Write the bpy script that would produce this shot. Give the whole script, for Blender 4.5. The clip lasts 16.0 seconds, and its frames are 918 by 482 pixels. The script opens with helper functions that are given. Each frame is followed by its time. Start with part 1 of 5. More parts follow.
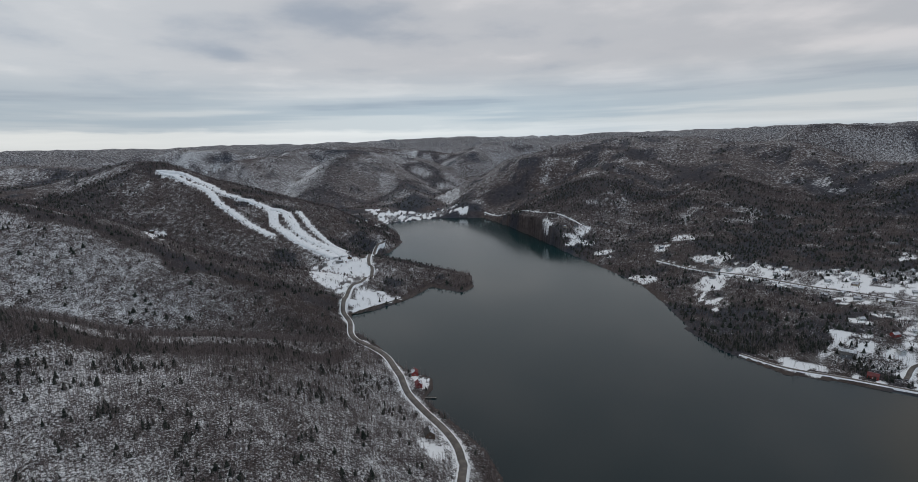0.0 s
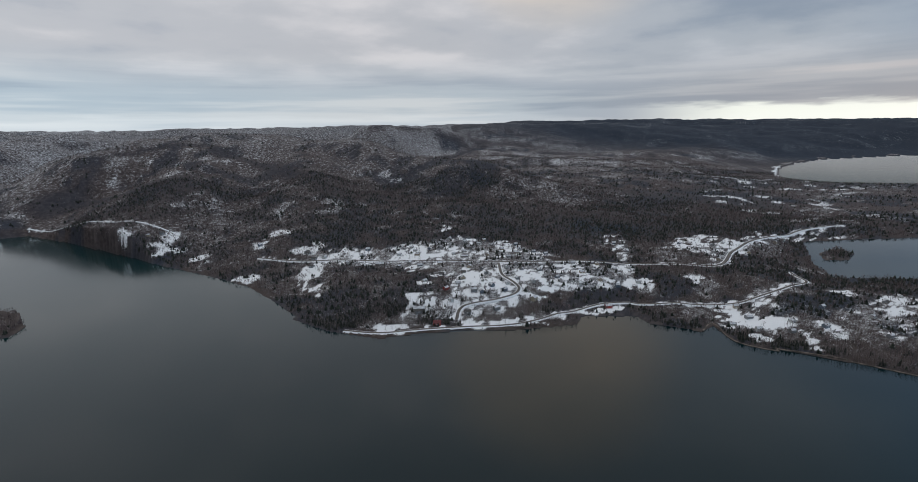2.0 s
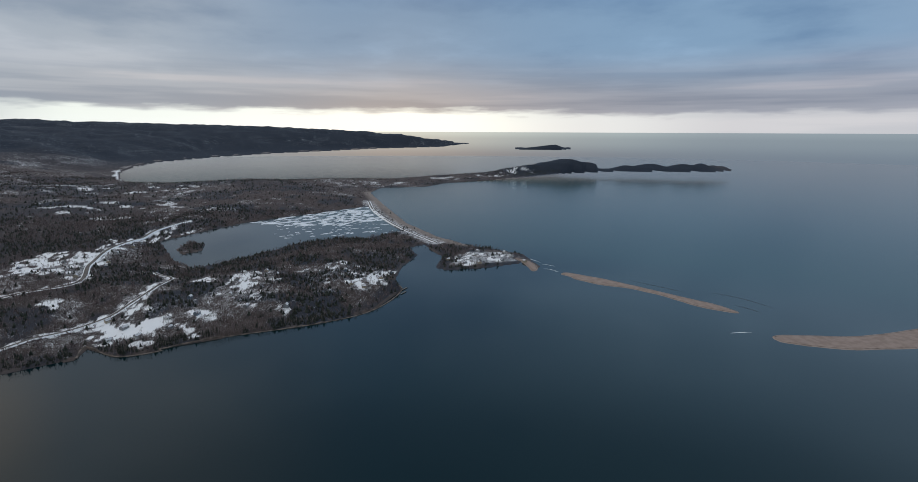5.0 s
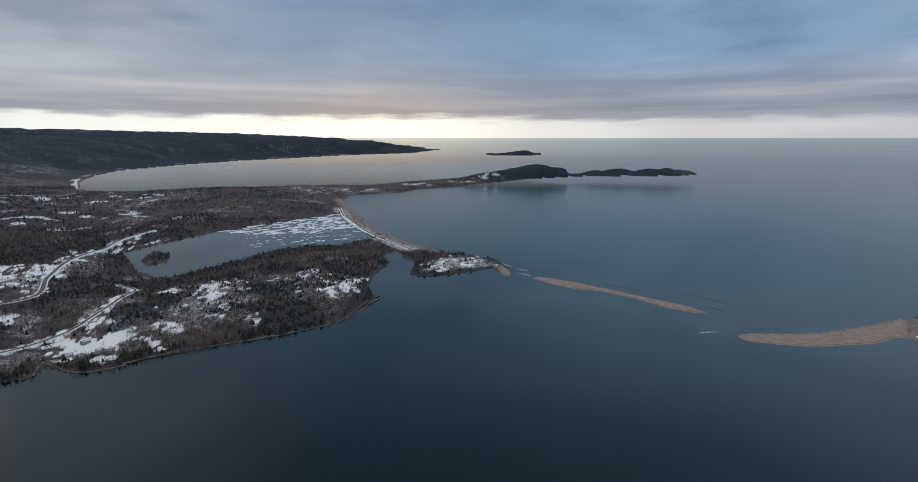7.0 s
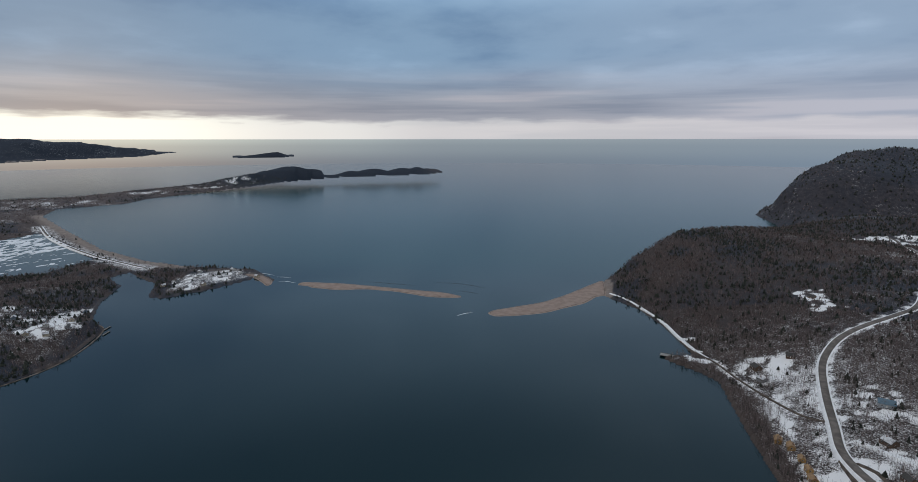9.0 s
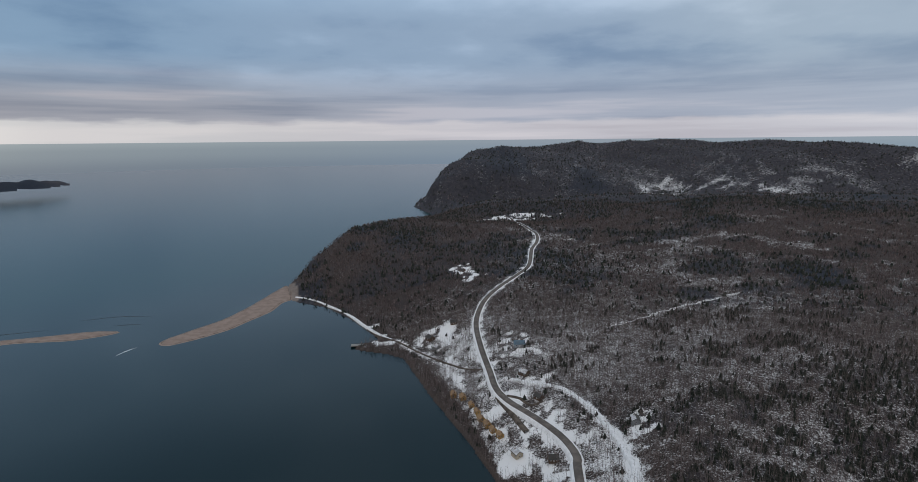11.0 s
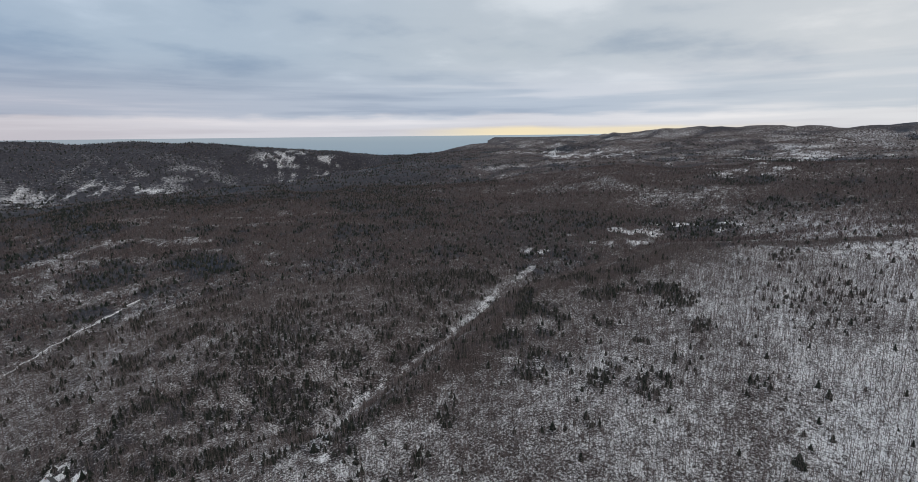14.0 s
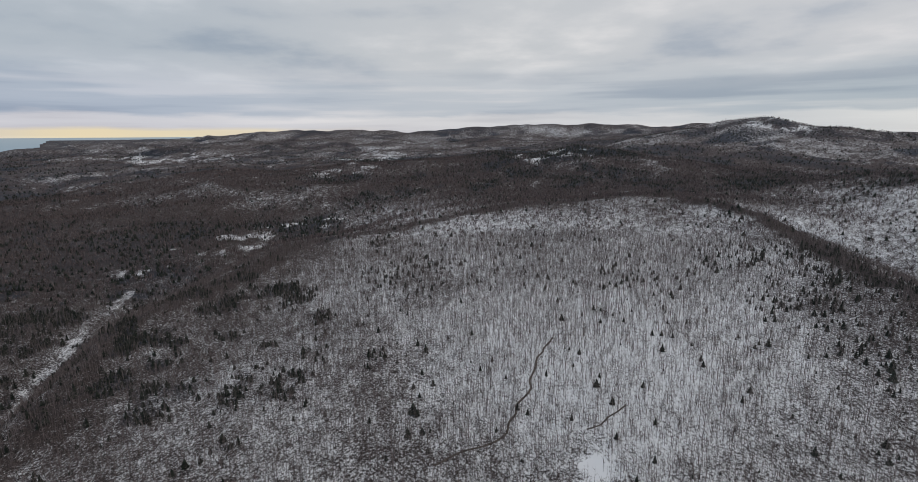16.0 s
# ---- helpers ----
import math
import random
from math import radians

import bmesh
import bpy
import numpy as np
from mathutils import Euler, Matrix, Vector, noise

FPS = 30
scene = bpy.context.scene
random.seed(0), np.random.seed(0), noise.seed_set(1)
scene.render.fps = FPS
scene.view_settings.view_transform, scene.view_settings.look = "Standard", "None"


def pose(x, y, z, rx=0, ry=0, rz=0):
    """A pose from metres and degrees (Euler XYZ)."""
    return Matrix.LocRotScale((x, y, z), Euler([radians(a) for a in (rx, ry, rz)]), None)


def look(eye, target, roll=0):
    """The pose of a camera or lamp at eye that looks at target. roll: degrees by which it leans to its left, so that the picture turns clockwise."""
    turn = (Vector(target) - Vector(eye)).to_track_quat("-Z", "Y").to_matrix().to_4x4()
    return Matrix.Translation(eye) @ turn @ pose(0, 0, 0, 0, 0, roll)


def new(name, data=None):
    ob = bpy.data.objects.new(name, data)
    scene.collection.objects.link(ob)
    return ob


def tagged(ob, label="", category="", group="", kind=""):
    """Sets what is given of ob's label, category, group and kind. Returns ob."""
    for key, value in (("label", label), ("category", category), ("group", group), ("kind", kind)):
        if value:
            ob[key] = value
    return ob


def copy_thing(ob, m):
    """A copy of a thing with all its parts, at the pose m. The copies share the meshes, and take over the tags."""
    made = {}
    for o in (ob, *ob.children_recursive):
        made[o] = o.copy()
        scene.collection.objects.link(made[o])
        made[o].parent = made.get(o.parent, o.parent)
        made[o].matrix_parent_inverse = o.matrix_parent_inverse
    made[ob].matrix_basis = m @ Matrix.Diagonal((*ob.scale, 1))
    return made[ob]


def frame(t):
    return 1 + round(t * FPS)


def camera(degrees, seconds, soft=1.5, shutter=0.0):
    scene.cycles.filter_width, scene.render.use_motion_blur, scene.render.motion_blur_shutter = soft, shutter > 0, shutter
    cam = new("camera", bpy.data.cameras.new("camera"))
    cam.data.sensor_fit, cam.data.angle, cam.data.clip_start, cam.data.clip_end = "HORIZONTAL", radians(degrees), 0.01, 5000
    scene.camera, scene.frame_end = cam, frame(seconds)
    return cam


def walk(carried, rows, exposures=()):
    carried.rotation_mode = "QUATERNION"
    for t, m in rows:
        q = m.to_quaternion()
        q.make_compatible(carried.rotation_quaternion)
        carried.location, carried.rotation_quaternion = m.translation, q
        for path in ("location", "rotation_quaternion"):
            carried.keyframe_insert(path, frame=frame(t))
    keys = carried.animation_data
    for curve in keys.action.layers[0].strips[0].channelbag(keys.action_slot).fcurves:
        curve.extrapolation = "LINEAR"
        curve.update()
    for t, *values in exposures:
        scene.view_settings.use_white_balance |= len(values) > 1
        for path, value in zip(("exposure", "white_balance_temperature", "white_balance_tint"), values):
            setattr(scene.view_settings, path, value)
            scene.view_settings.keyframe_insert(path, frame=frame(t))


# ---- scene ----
cam = camera(82.66, 16.0, soft=0.7)

EYE = 220.0
PATH = [
    (0.0, 79.50, 1.58, 0.00),
    (0.5, 79.28, 1.55, -6.49),
    (1.0, 78.93, 1.58, -16.93),
    (1.5, 78.59, 1.39, -29.39),
    (2.0, 78.25, 0.94, -42.74),
    (2.5, 78.07, 0.61, -55.26),
    (3.0, 77.94, 0.35, -66.76),
    (3.5, 77.91, 0.20, -76.14),
    (4.0, 77.94, -0.22, -88.84),
    (4.5, 78.15, -0.60, -99.88),
    (4.7, 78.10, -0.34, -103.78),
    (5.0, 78.20, -0.25, -106.90),
    (5.4, 78.38, -0.18, -108.35),
    (6.1, 78.60, -0.10, -108.85),
    (6.8, 78.78, -0.04, -109.45),
    (7.0, 78.85, -0.01, -109.99),
    (7.5, 78.89, 0.35, -114.92),
    (8.0, 79.00, 0.14, -121.18),
    (8.5, 78.93, -0.10, -128.20),
    (8.7, 78.95, -0.05, -131.33),
    (10.8, 79.03, 0.42, -167.26),
    (11.0, 79.06, 0.52, -171.00),
    (11.5, 78.87, 0.56, -181.04),
    (12.0, 78.78, 0.66, -193.41),
    (12.5, 78.72, 0.50, -205.99),
    (13.0, 78.67, 0.57, -216.30),
    (13.5, 78.66, 0.59, -224.90),
    (14.0, 78.58, 0.61, -232.72),
    (14.5, 78.60, 0.66, -241.84),
    (15.0, 78.52, 0.61, -252.22),
    (15.5, 78.48, 0.62, -262.38),
    (16.0, 78.55, 0.37, -274.12),
]
walk(cam, [(t, pose(0, 0, EYE, a, b, c)) for t, a, b, c in PATH],
     [(0.0, 0.0, 6240, 7), (2.5, 0.03, 6120, 7), (4.5, 0.03, 6010, 6), (8.5, 0.0, 6120, 7), (11.0, 0.0, 6200, 7), (12.2, 0.10, 6280, 8), (13.2, 0.20, 6320, 8), (14.5, 0.15, 6370, 8), (16.0, 0.0, 6400, 9)])

# ---- world and sun ----
world = bpy.data.worlds.new("overcast")
scene.world = world
world.use_nodes = True


def build_world():
    nt = world.node_tree
    nt.nodes.clear()
    N = nt.nodes.new

    def math_node(op, a, b=None, clamp=False):
        n = N("ShaderNodeMath")
        n.operation = op
        n.use_clamp = clamp
        for i, v in enumerate((a, b)):
            if v is None:
                continue
            if isinstance(v, (int, float)):
                n.inputs[i].default_value = v
            else:
                nt.links.new(v, n.inputs[i])
        return n.outputs[0]

    def ramp(fac, stops, interp="EASE"):
        n = N("ShaderNodeValToRGB")
        n.color_ramp.interpolation = interp
        els = n.color_ramp.elements
        els[0].position, els[0].color = stops[0][0], (*stops[0][1], 1)
        els[1].position, els[1].color = stops[-1][0], (*stops[-1][1], 1)
        for p, c in stops[1:-1]:
            e = els.new(p)
            e.color = (*c, 1)
        nt.links.new(fac, n.inputs[0])
        return n.outputs[0]

    def mix(fac, a, b, blend="MIX"):
        n = N("ShaderNodeMix")
        n.data_type = "RGBA"
        n.blend_type = blend
        for sock, v in ((n.inputs[0], fac), (n.inputs[6], a), (n.inputs[7], b)):
            if isinstance(v, (int, float)):
                sock.default_value = v
            elif isinstance(v, tuple):
                sock.default_value = (*v, 1)
            else:
                nt.links.new(v, sock)
        return n.outputs[2]

    tc = N("ShaderNodeTexCoord")
    sep = N("ShaderNodeSeparateXYZ")
    nt.links.new(tc.outputs["Generated"], sep.inputs[0])
    x, y, z = sep.outputs
    # the cloud deck: the view ray met with a flat layer overhead
    up = math_node("MAXIMUM", z, 0.0)
    lift = math_node("ADD", up, 0.12)
    comb = N("ShaderNodeCombineXYZ")
    nt.links.new(math_node("DIVIDE", x, lift), comb.inputs[0])
    nt.links.new(math_node("DIVIDE", y, lift), comb.inputs[1])

    def cloud(scale, detail, seed, rough=0.55, stretch=(1, 1, 1)):
        m = N("ShaderNodeMapping")
        m.inputs["Location"].default_value = seed
        m.inputs["Scale"].default_value = stretch
        nt.links.new(comb.outputs[0], m.inputs[0])
        n = N("ShaderNodeTexNoise")
        n.inputs["Scale"].default_value = scale
        n.inputs["Detail"].default_value = detail
        n.inputs["Roughness"].default_value = rough
        nt.links.new(m.outputs[0], n.inputs["Vector"])
        return n.outputs[0]

    az = math_node("MULTIPLY", math_node("ADD", math_node("ARCTAN2", x, y), math.pi), 0.5 / math.pi)

    def round_compass(stops):
        """A colour by compass bearing: stops of degrees and colour."""
        return ramp(az, sorted(((d + 180) % 360 / 360, c) for d, c in stops), "EASE")

    big = cloud(0.45, 3, (3.1, 7.7, 0))
    fine = cloud(1.3, 6, (1.2, 4.4, 2))
    deck = math_node("ADD", math_node("MULTIPLY", big, 0.62), math_node("MULTIPLY", fine, 0.38))
    veil = round_compass([(-179.9, (0.31, 0.39, 0.51)), (-155, (0.38, 0.45, 0.54)), (-120, (0.45, 0.49, 0.54)), (-86, (0.56, 0.57, 0.59)), (-44, (0.60, 0.60, 0.62)),
                          (0, (0.54, 0.53, 0.55)), (40, (0.50, 0.49, 0.51)), (72, (0.41, 0.43, 0.47)), (98, (0.185, 0.275, 0.40)), (130, (0.23, 0.335, 0.47)),
                          (165, (0.29, 0.375, 0.50)), (179.9, (0.31, 0.39, 0.51))])
    shade = ramp(deck, [(0.36, (0.66, 0.72, 0.80)), (0.5, (1.0, 1.0, 1.0)), (0.64, (1.36, 1.30, 1.25))])
    clouds = mix(1.0, veil, shade, "MULTIPLY")
    thin = round_compass([(-179.9, (1.35, 1.35, 1.32)), (-140, (1.05, 1.05, 1.05)), (0, (1.0, 1.0, 1.0)), (60, (1.05, 1.05, 1.05)), (95, (1.3, 1.3, 1.28)), (150, (1.5, 1.5, 1.45)), (179.9, (1.35, 1.35, 1.32))])
    clouds = mix(ramp(z, [(0.19, (0, 0, 0)), (0.30, (1, 1, 1)), (0.40, (1, 1, 1)), (0.54, (0, 0, 0))]), clouds, mix(1.0, clouds, thin, "MULTIPLY"))
    clouds = mix(ramp(z, [(0.45, (0, 0, 0)), (0.66, (1, 1, 1))]), clouds, mix(1.0, clouds, (0.92, 0.91, 0.90), "MULTIPLY"))
    # long low bands of cloud towards the horizon
    band_co = N("ShaderNodeCombineXYZ")
    nt.links.new(math_node("MULTIPLY", x, 1.6), band_co.inputs[0])
    nt.links.new(math_node("MULTIPLY", y, 1.6), band_co.inputs[1])
    nt.links.new(math_node("MULTIPLY", z, 30.0), band_co.inputs[2])
    band = N("ShaderNodeTexNoise")
    band.inputs["Scale"].default_value = 1.0
    band.inputs["Detail"].default_value = 5
    nt.links.new(band_co.outputs[0], band.inputs["Vector"])
    haze = round_compass([(-179.9, (0.38, 0.40, 0.48)), (-120, (0.42, 0.47, 0.56)), (-86, (0.50, 0.53, 0.58)), (-40, (0.42, 0.47, 0.52)), (0, (0.47, 0.54, 0.60)),
                          (40, (0.46, 0.50, 0.54)), (75, (0.44, 0.43, 0.45)), (105, (0.33, 0.32, 0.36)), (140, (0.34, 0.34, 0.39)), (179.9, (0.38, 0.40, 0.48))])
    streak = ramp(band.outputs[0], [(0.36, (0.72, 0.76, 0.82)), (0.5, (1.0, 1.0, 1.0)), (0.64, (1.34, 1.24, 1.16))])
    low = mix(1.0, haze, streak, "MULTIPLY")
    near_horizon = ramp(z, [(0.05, (1, 1, 1)), (0.15, (0, 0, 0))])
    sky = mix(near_horizon, clouds, low)
    # a warm break in the cloud high over the village
    warm = N("ShaderNodeVectorMath")
    warm.operation = "DOT_PRODUCT"
    nt.links.new(tc.outputs["Generated"], warm.inputs[0])
    warm.inputs[1].default_value = Vector((math.sin(radians(53)) * 0.92, math.cos(radians(53)) * 0.92, 0.39)).normalized()
    glow = math_node("MULTIPLY", ramp(warm.outputs["Value"], [(0.968, (0, 0, 0)), (0.998, (0.85, 0.85, 0.85))]), fine)
    sky = mix(glow, sky, (1.05, 0.78, 0.52))
    # the clear gap under the cloud where the low sun shines through
    rag_co = N("ShaderNodeCombineXYZ")
    nt.links.new(math_node("MULTIPLY", x, 9.0), rag_co.inputs[0])
    nt.links.new(math_node("MULTIPLY", y, 9.0), rag_co.inputs[1])
    nt.links.new(math_node("MULTIPLY", z, 60.0), rag_co.inputs[2])
    rag = N("ShaderNodeTexNoise")
    rag.inputs["Scale"].default_value = 1.0
    rag.inputs["Detail"].default_value = 5
    nt.links.new(rag_co.outputs[0], rag.inputs["Vector"])
    ragged = math_node("ADD", math_node("MULTIPLY", band.outputs[0], 0.55), math_node("MULTIPLY", rag.outputs[0], 0.45))
    wobble = math_node("MULTIPLY", math_node("SUBTRACT", ragged, 0.5), 0.06)
    gap = ramp(math_node("ADD", z, wobble), [(0.030, (1, 1, 1)), (0.040, (0, 0, 0))])
    side = round_compass([(-179.9, (0.30, 0.22, 0.17)), (-150, (0.32, 0.24, 0.19)), (-100, (0.34, 0.27, 0.22)),
                          (-60, (0.26, 0.22, 0.18)), (-38, (0.55, 0.49, 0.40)), (-10, (0.50, 0.46, 0.40)), (15, (0.18, 0.18, 0.18)), (58, (0.12, 0.12, 0.12)),
                          (72, (0.92, 0.90, 0.74)), (105, (1.0, 0.97, 0.82)), (122, (0.66, 0.62, 0.54)), (135, (0.40, 0.36, 0.32)), (179.9, (0.30, 0.22, 0.17))])
    sky = mix(gap, sky, mix(1.0, sky, side, "SCREEN"))
    # a thin yellow line of clear sky on the horizon where day still glows
    ember = round_compass([(-179.9, (0, 0, 0)), (-136, (0, 0, 0)), (-121, (0.6, 0.6, 0.6)), (-107, (0.45, 0.45, 0.45)), (-92, (0, 0, 0)), (179.9, (0, 0, 0))])
    line_z = ramp(math_node("ADD", z, math_node("MULTIPLY", wobble, 0.5)), [(0.007, (1, 1, 1)), (0.016, (0, 0, 0))])
    sky = mix(math_node("MULTIPLY", ember, line_z), sky, (1.0, 0.80, 0.40))
    # the sea past the edge of the mesh mirrors the low sky
    mirrored = ramp(math_node("MULTIPLY", z, -1.0), [(0.0, (0.8, 0.8, 0.8)), (0.014, (0.45, 0.45, 0.45)), (0.045, (0.0, 0.0, 0.0))])
    far_sea = mix(1.0, mix(mirrored, haze, mix(1.0, haze, side, "SCREEN")), (0.54, 0.64, 0.67), "MULTIPLY")
    sky = mix(math_node("LESS_THAN", z, 0.0), sky, far_sea)
    # clear air above the cloud
    nish = N("ShaderNodeTexSky")
    nish.sky_type = "NISHITA"
    nish.sun_disc = False
    nish.sun_elevation = radians(8)
    nish.sun_rotation = radians(100)
    nish.altitude = 220
    air = mix(1.0, nish.outputs[0], (0.1, 0.1, 0.1), "MULTIPLY")
    sky = mix(0.97, air, sky)
    bg = N("ShaderNodeBackground")
    bg.inputs["Strength"].default_value = 1.0
    nt.links.new(sky, bg.inputs[0])
    nt.links.new(bg.outputs[0], N("ShaderNodeOutputWorld").inputs[0])


build_world()
sun_data = bpy.data.lights.new("sun", "SUN")
sun_data.energy, sun_data.angle, sun_data.color = 0.6, radians(25), (1.0, 0.93, 0.84)
sun = new("sun", sun_data)
sun.matrix_world = look((0, 0, 3000), (-1500, -200, 0))

# ---- plan of the land: metres, the lookout over (0, 0) ----
HARBOUR_WEST = [(-49, 1589), (-152, 1534), (-222, 1477), (-161, 1309), (-139, 1185), (-153, 1074), (-179,
    1048), (-101, 984), (-31, 914), (13, 875), (16, 791), (-1, 760), (-51, 798), (-78, 737), (-122, 686),
    (-151, 670), (-139, 613), (-97, 553), (-61, 489), (-32, 467), (-31, 445), (-37, 427), (-3, 372), (13,
    345), (23, 311), (36, 150), (26, 0), (30, -160), (25, -306), (51, -351), (89, -409), (137, -490), (159,
    -499), (194, -505), (195, -513), (177, -536), (223, -589), (283, -639), (333, -656)]
BAR_SOUTH = [(346, -663), (352, -647), (349, -612), (358, -573), (367, -537), (387, -504), (404, -486), (418,
    -489), (420, -505), (410, -533), (395, -576), (390, -637), (392, -700), (387, -731)]
COAST_SOUTH = [(402, -834), (412, -971), (376, -1179), (339, -1358), (324, -1526), (426, -1708), (460, -1946),
    (388, -2470), (-36, -2900), (-736, -3217), (-1495, -3054), (-1846, -2614), (-2334, -2473), (-3419, -2926),
    (-5700, -4064), (-50057, -33080)]
HARBOUR_EAST = [(72, 1565), (130, 1393), (195, 1129), (225, 975), (253, 877), (275, 766), (273, 672), (266,
    582), (259, 586), (270, 517), (300, 458), (337, 440), (379, 412), (427, 367), (487, 331), (514, 343),
    (560, 296), (549, 273), (566, 220), (594, 220), (561, 183), (565, 144), (570, 147), (586, 88), (600, -11),
    (629, -79), (701, -129), (746, -125), (831, -153), (906, -197), (976, -194), (993, -230), (882, -239),
    (812, -207), (791, -223), (789, -292), (803, -359), (758, -364)]
COAST_EAST = [(774, -377), (863, -384), (972, -308), (1071, -273), (1253, -244), (1572, -241), (1920, -244),
    (2084, -304), (2087, -495), (2200, -600), (2325, -776), (2489, -1119), (2610, -1340), (2698, -1530), (2730, -1700),
    (2750, -1823), (2690, -1990), (2629, -2160), (2570, -2360), (2640, -2560), (2754, -2641), (2850, -2560),
    (2800, -2380), (2850, -2150), (2890, -1950), (2800, -1790), (2960, -1660), (3030, -1480), (2950, -1270),
    (2830, -1080), (2720, -899), (2630, -680), (2510, -478), (2505, -368), (2536, -104), (2535, 146), (2516, 332),
    (2450, 500), (2450, 620), (2641, 750), (2948, 856), (3318, 949), (3830, 1015), (4349, 1007), (5062, 737), (5807, 313),
    (6469, -285), (7370, -1098), (7965, -2087)]
COAST_OUTER = [(10322, -3347), (10900, -3150), (14591, -2900), (58364, -11000)]
LAKE = [(1171, 281), (1261, 213), (1375, 123), (1442, 3), (1575, -191), (1321, -203), (1151, -213), (1083,
    -125), (1106, -70), (1078, 0), (965, 107), (909, 175), (987, 219)]
LAKE_ISLE = [(1075, 230), (1147, 218), (1112, 188), (1054, 184), (1029, 210)]
BAR_NORTH = [(716, -387), (700, -394), (684, -396), (648, -415), (624, -442), (600, -457), (574, -470), (526,
    -484), (493, -509), (496, -519), (531, -512), (563, -495), (607, -474), (662, -446), (688, -430), (724, -402)]
SPIT = [(838, -358), (830, -370), (801, -376), (768, -372), (748, -360), (747, -351), (770, -355), (798, -359)]
OUTER_ISLE = [(6736, -2873), (6455, -2897), (6363, -3155), (6311, -3302), (6617, -3610), (7278, -3971), (6942, -3632), (6999, -3470), (7100, -3186), (7409, -3160)]
RIDGES_NEAR = [
    # near hill
        [(-160, -217, 47), (-306, -225, 68), (-414, -244, 82), (-624, -141, 99), (-764, 156, 131), (-717, 356,
     146), (-578, 395, 135), (-404, 358, 117), (-324, 341, 115), (-287, 334, 113), (-253, 360, 87), (-214,
     407, 62), (-131, 472, 22)],
    # second spur
    [(-808, 746, 151), (-630, 711, 160), (-507, 682, 139), (-341, 645, 80), (-234, 649, 43), (-171, 679, 22)],
    # ski hill
        [(-1316, 1506, 185), (-1010, 1429, 177), (-716, 1261, 180), (-572, 1201, 139), (-408, 1182, 96),
     (-300, 1162, 56), (-176, 1116, 31)],
]
RIDGES_NORTH = [
    # plateau north
        [(-2949, 3399, 245), (-2604, 4033, 243), (-2029, 4788, 259), (-1286, 4417, 250), (-702, 5152, 277),
     (99, 5499, 287), (990, 5410, 279), (2162, 4729, 287), (2351, 3480, 282), (2787, 3275, 255)],
]
RIDGES_EAST = [
    # highland east
        [(2190, 3227, 291), (3120, 3380, 295), (4582, 3042, 285), (5364, 4498, 343), (7983, 4156, 376), (8559, 2782, 338), (8925, 1158, 312),
     (8852, 1624, 305), (9000, 26, 277), (8839, -1044, 222), (8719, -1788, 156), (8730, -2188, 97), (9201, -2739, 57)],
    # foothill east
    [(2073, 2168, 104), (2398, 1803, 70), (3549, 1844, 80)],
]
RIDGES_SOUTH = [
    # point
    [(366, -795, 29), (360, -981, 51), (340, -1095, 47), (326, -1258, 28), (36, -1299, 24)],
    # cape
        [(336, -1744, 88), (280, -1855, 146), (221, -2068, 182), (-191, -2493, 198), (-583, -2534, 205),
     (-919, -2432, 209), (-1330, -2234, 182), (-1651, -2009, 138), (-1918, -1900, 113)],
]
RIDGES_WEST = [
    # cape west
        [(-2347, -1868, 118), (-2642, -1806, 159), (-3108, -1378, 204), (-3278, -903, 240), (-3294, -841,
     260), (-3399, -68, 246), (-3435, 1078, 284), (-3160, 1724, 275)],
    # knob
    [(-1949, 1020, 228), (-1968, 1190, 258), (-1885, 1318, 264), (-1809, 1421, 239), (-1629, 1623, 204)],
    # plateau
        [(-274, -1475, 49), (-369, -1454, 59), (-825, -1253, 70), (-1147, -967, 78), (-1416, -495, 128),
     (-1362, -326, 137), (-1494, 134, 170), (-1430, 452, 181)],
]
RIDGES = RIDGES_NEAR + RIDGES_NORTH + RIDGES_EAST + RIDGES_SOUTH + RIDGES_WEST
# hills with straight flanks and gullies: crest line, slope, rounding of the crest, depth of the gullies
HILLS_VALLEY = [
    ([(-822, 2361, 188), (-779, 2481, 217), (-729, 2600, 231), (-527, 2597, 225), (-404, 2720, 198), (-301, 2884, 174)], 0.36, 110, 50),
    ([(-526, 2587, 223), (-521, 2240, 165), (-519, 1931, 92), (-516, 1724, 45)], 0.42, 60, 30),
    ([(-473, 2607, 207), (-323, 2328, 128), (-222, 2068, 65), (-138, 1845, 24)], 0.42, 50, 30),
    ([(-996, 2073, 115), (-922, 2161, 177), (-895, 2281, 192), (-822, 2361, 188)], 0.42, 60, 40),
    ([(-1832, 3099, 219), (-1569, 3129, 242), (-1367, 3222, 232), (-1211, 3177, 194), (-1087, 3010, 124)], 0.40, 90, 50),
    ([(-712, 3325, 224), (-324, 3485, 205), (-92, 3399, 163), (54, 3200, 116), (216, 2992, 56)], 0.36, 90, 50),
    ([(648, 3541, 190), (350, 3683, 241), (135, 3397, 208), (17, 3000, 127)], 0.38, 80, 45),
]
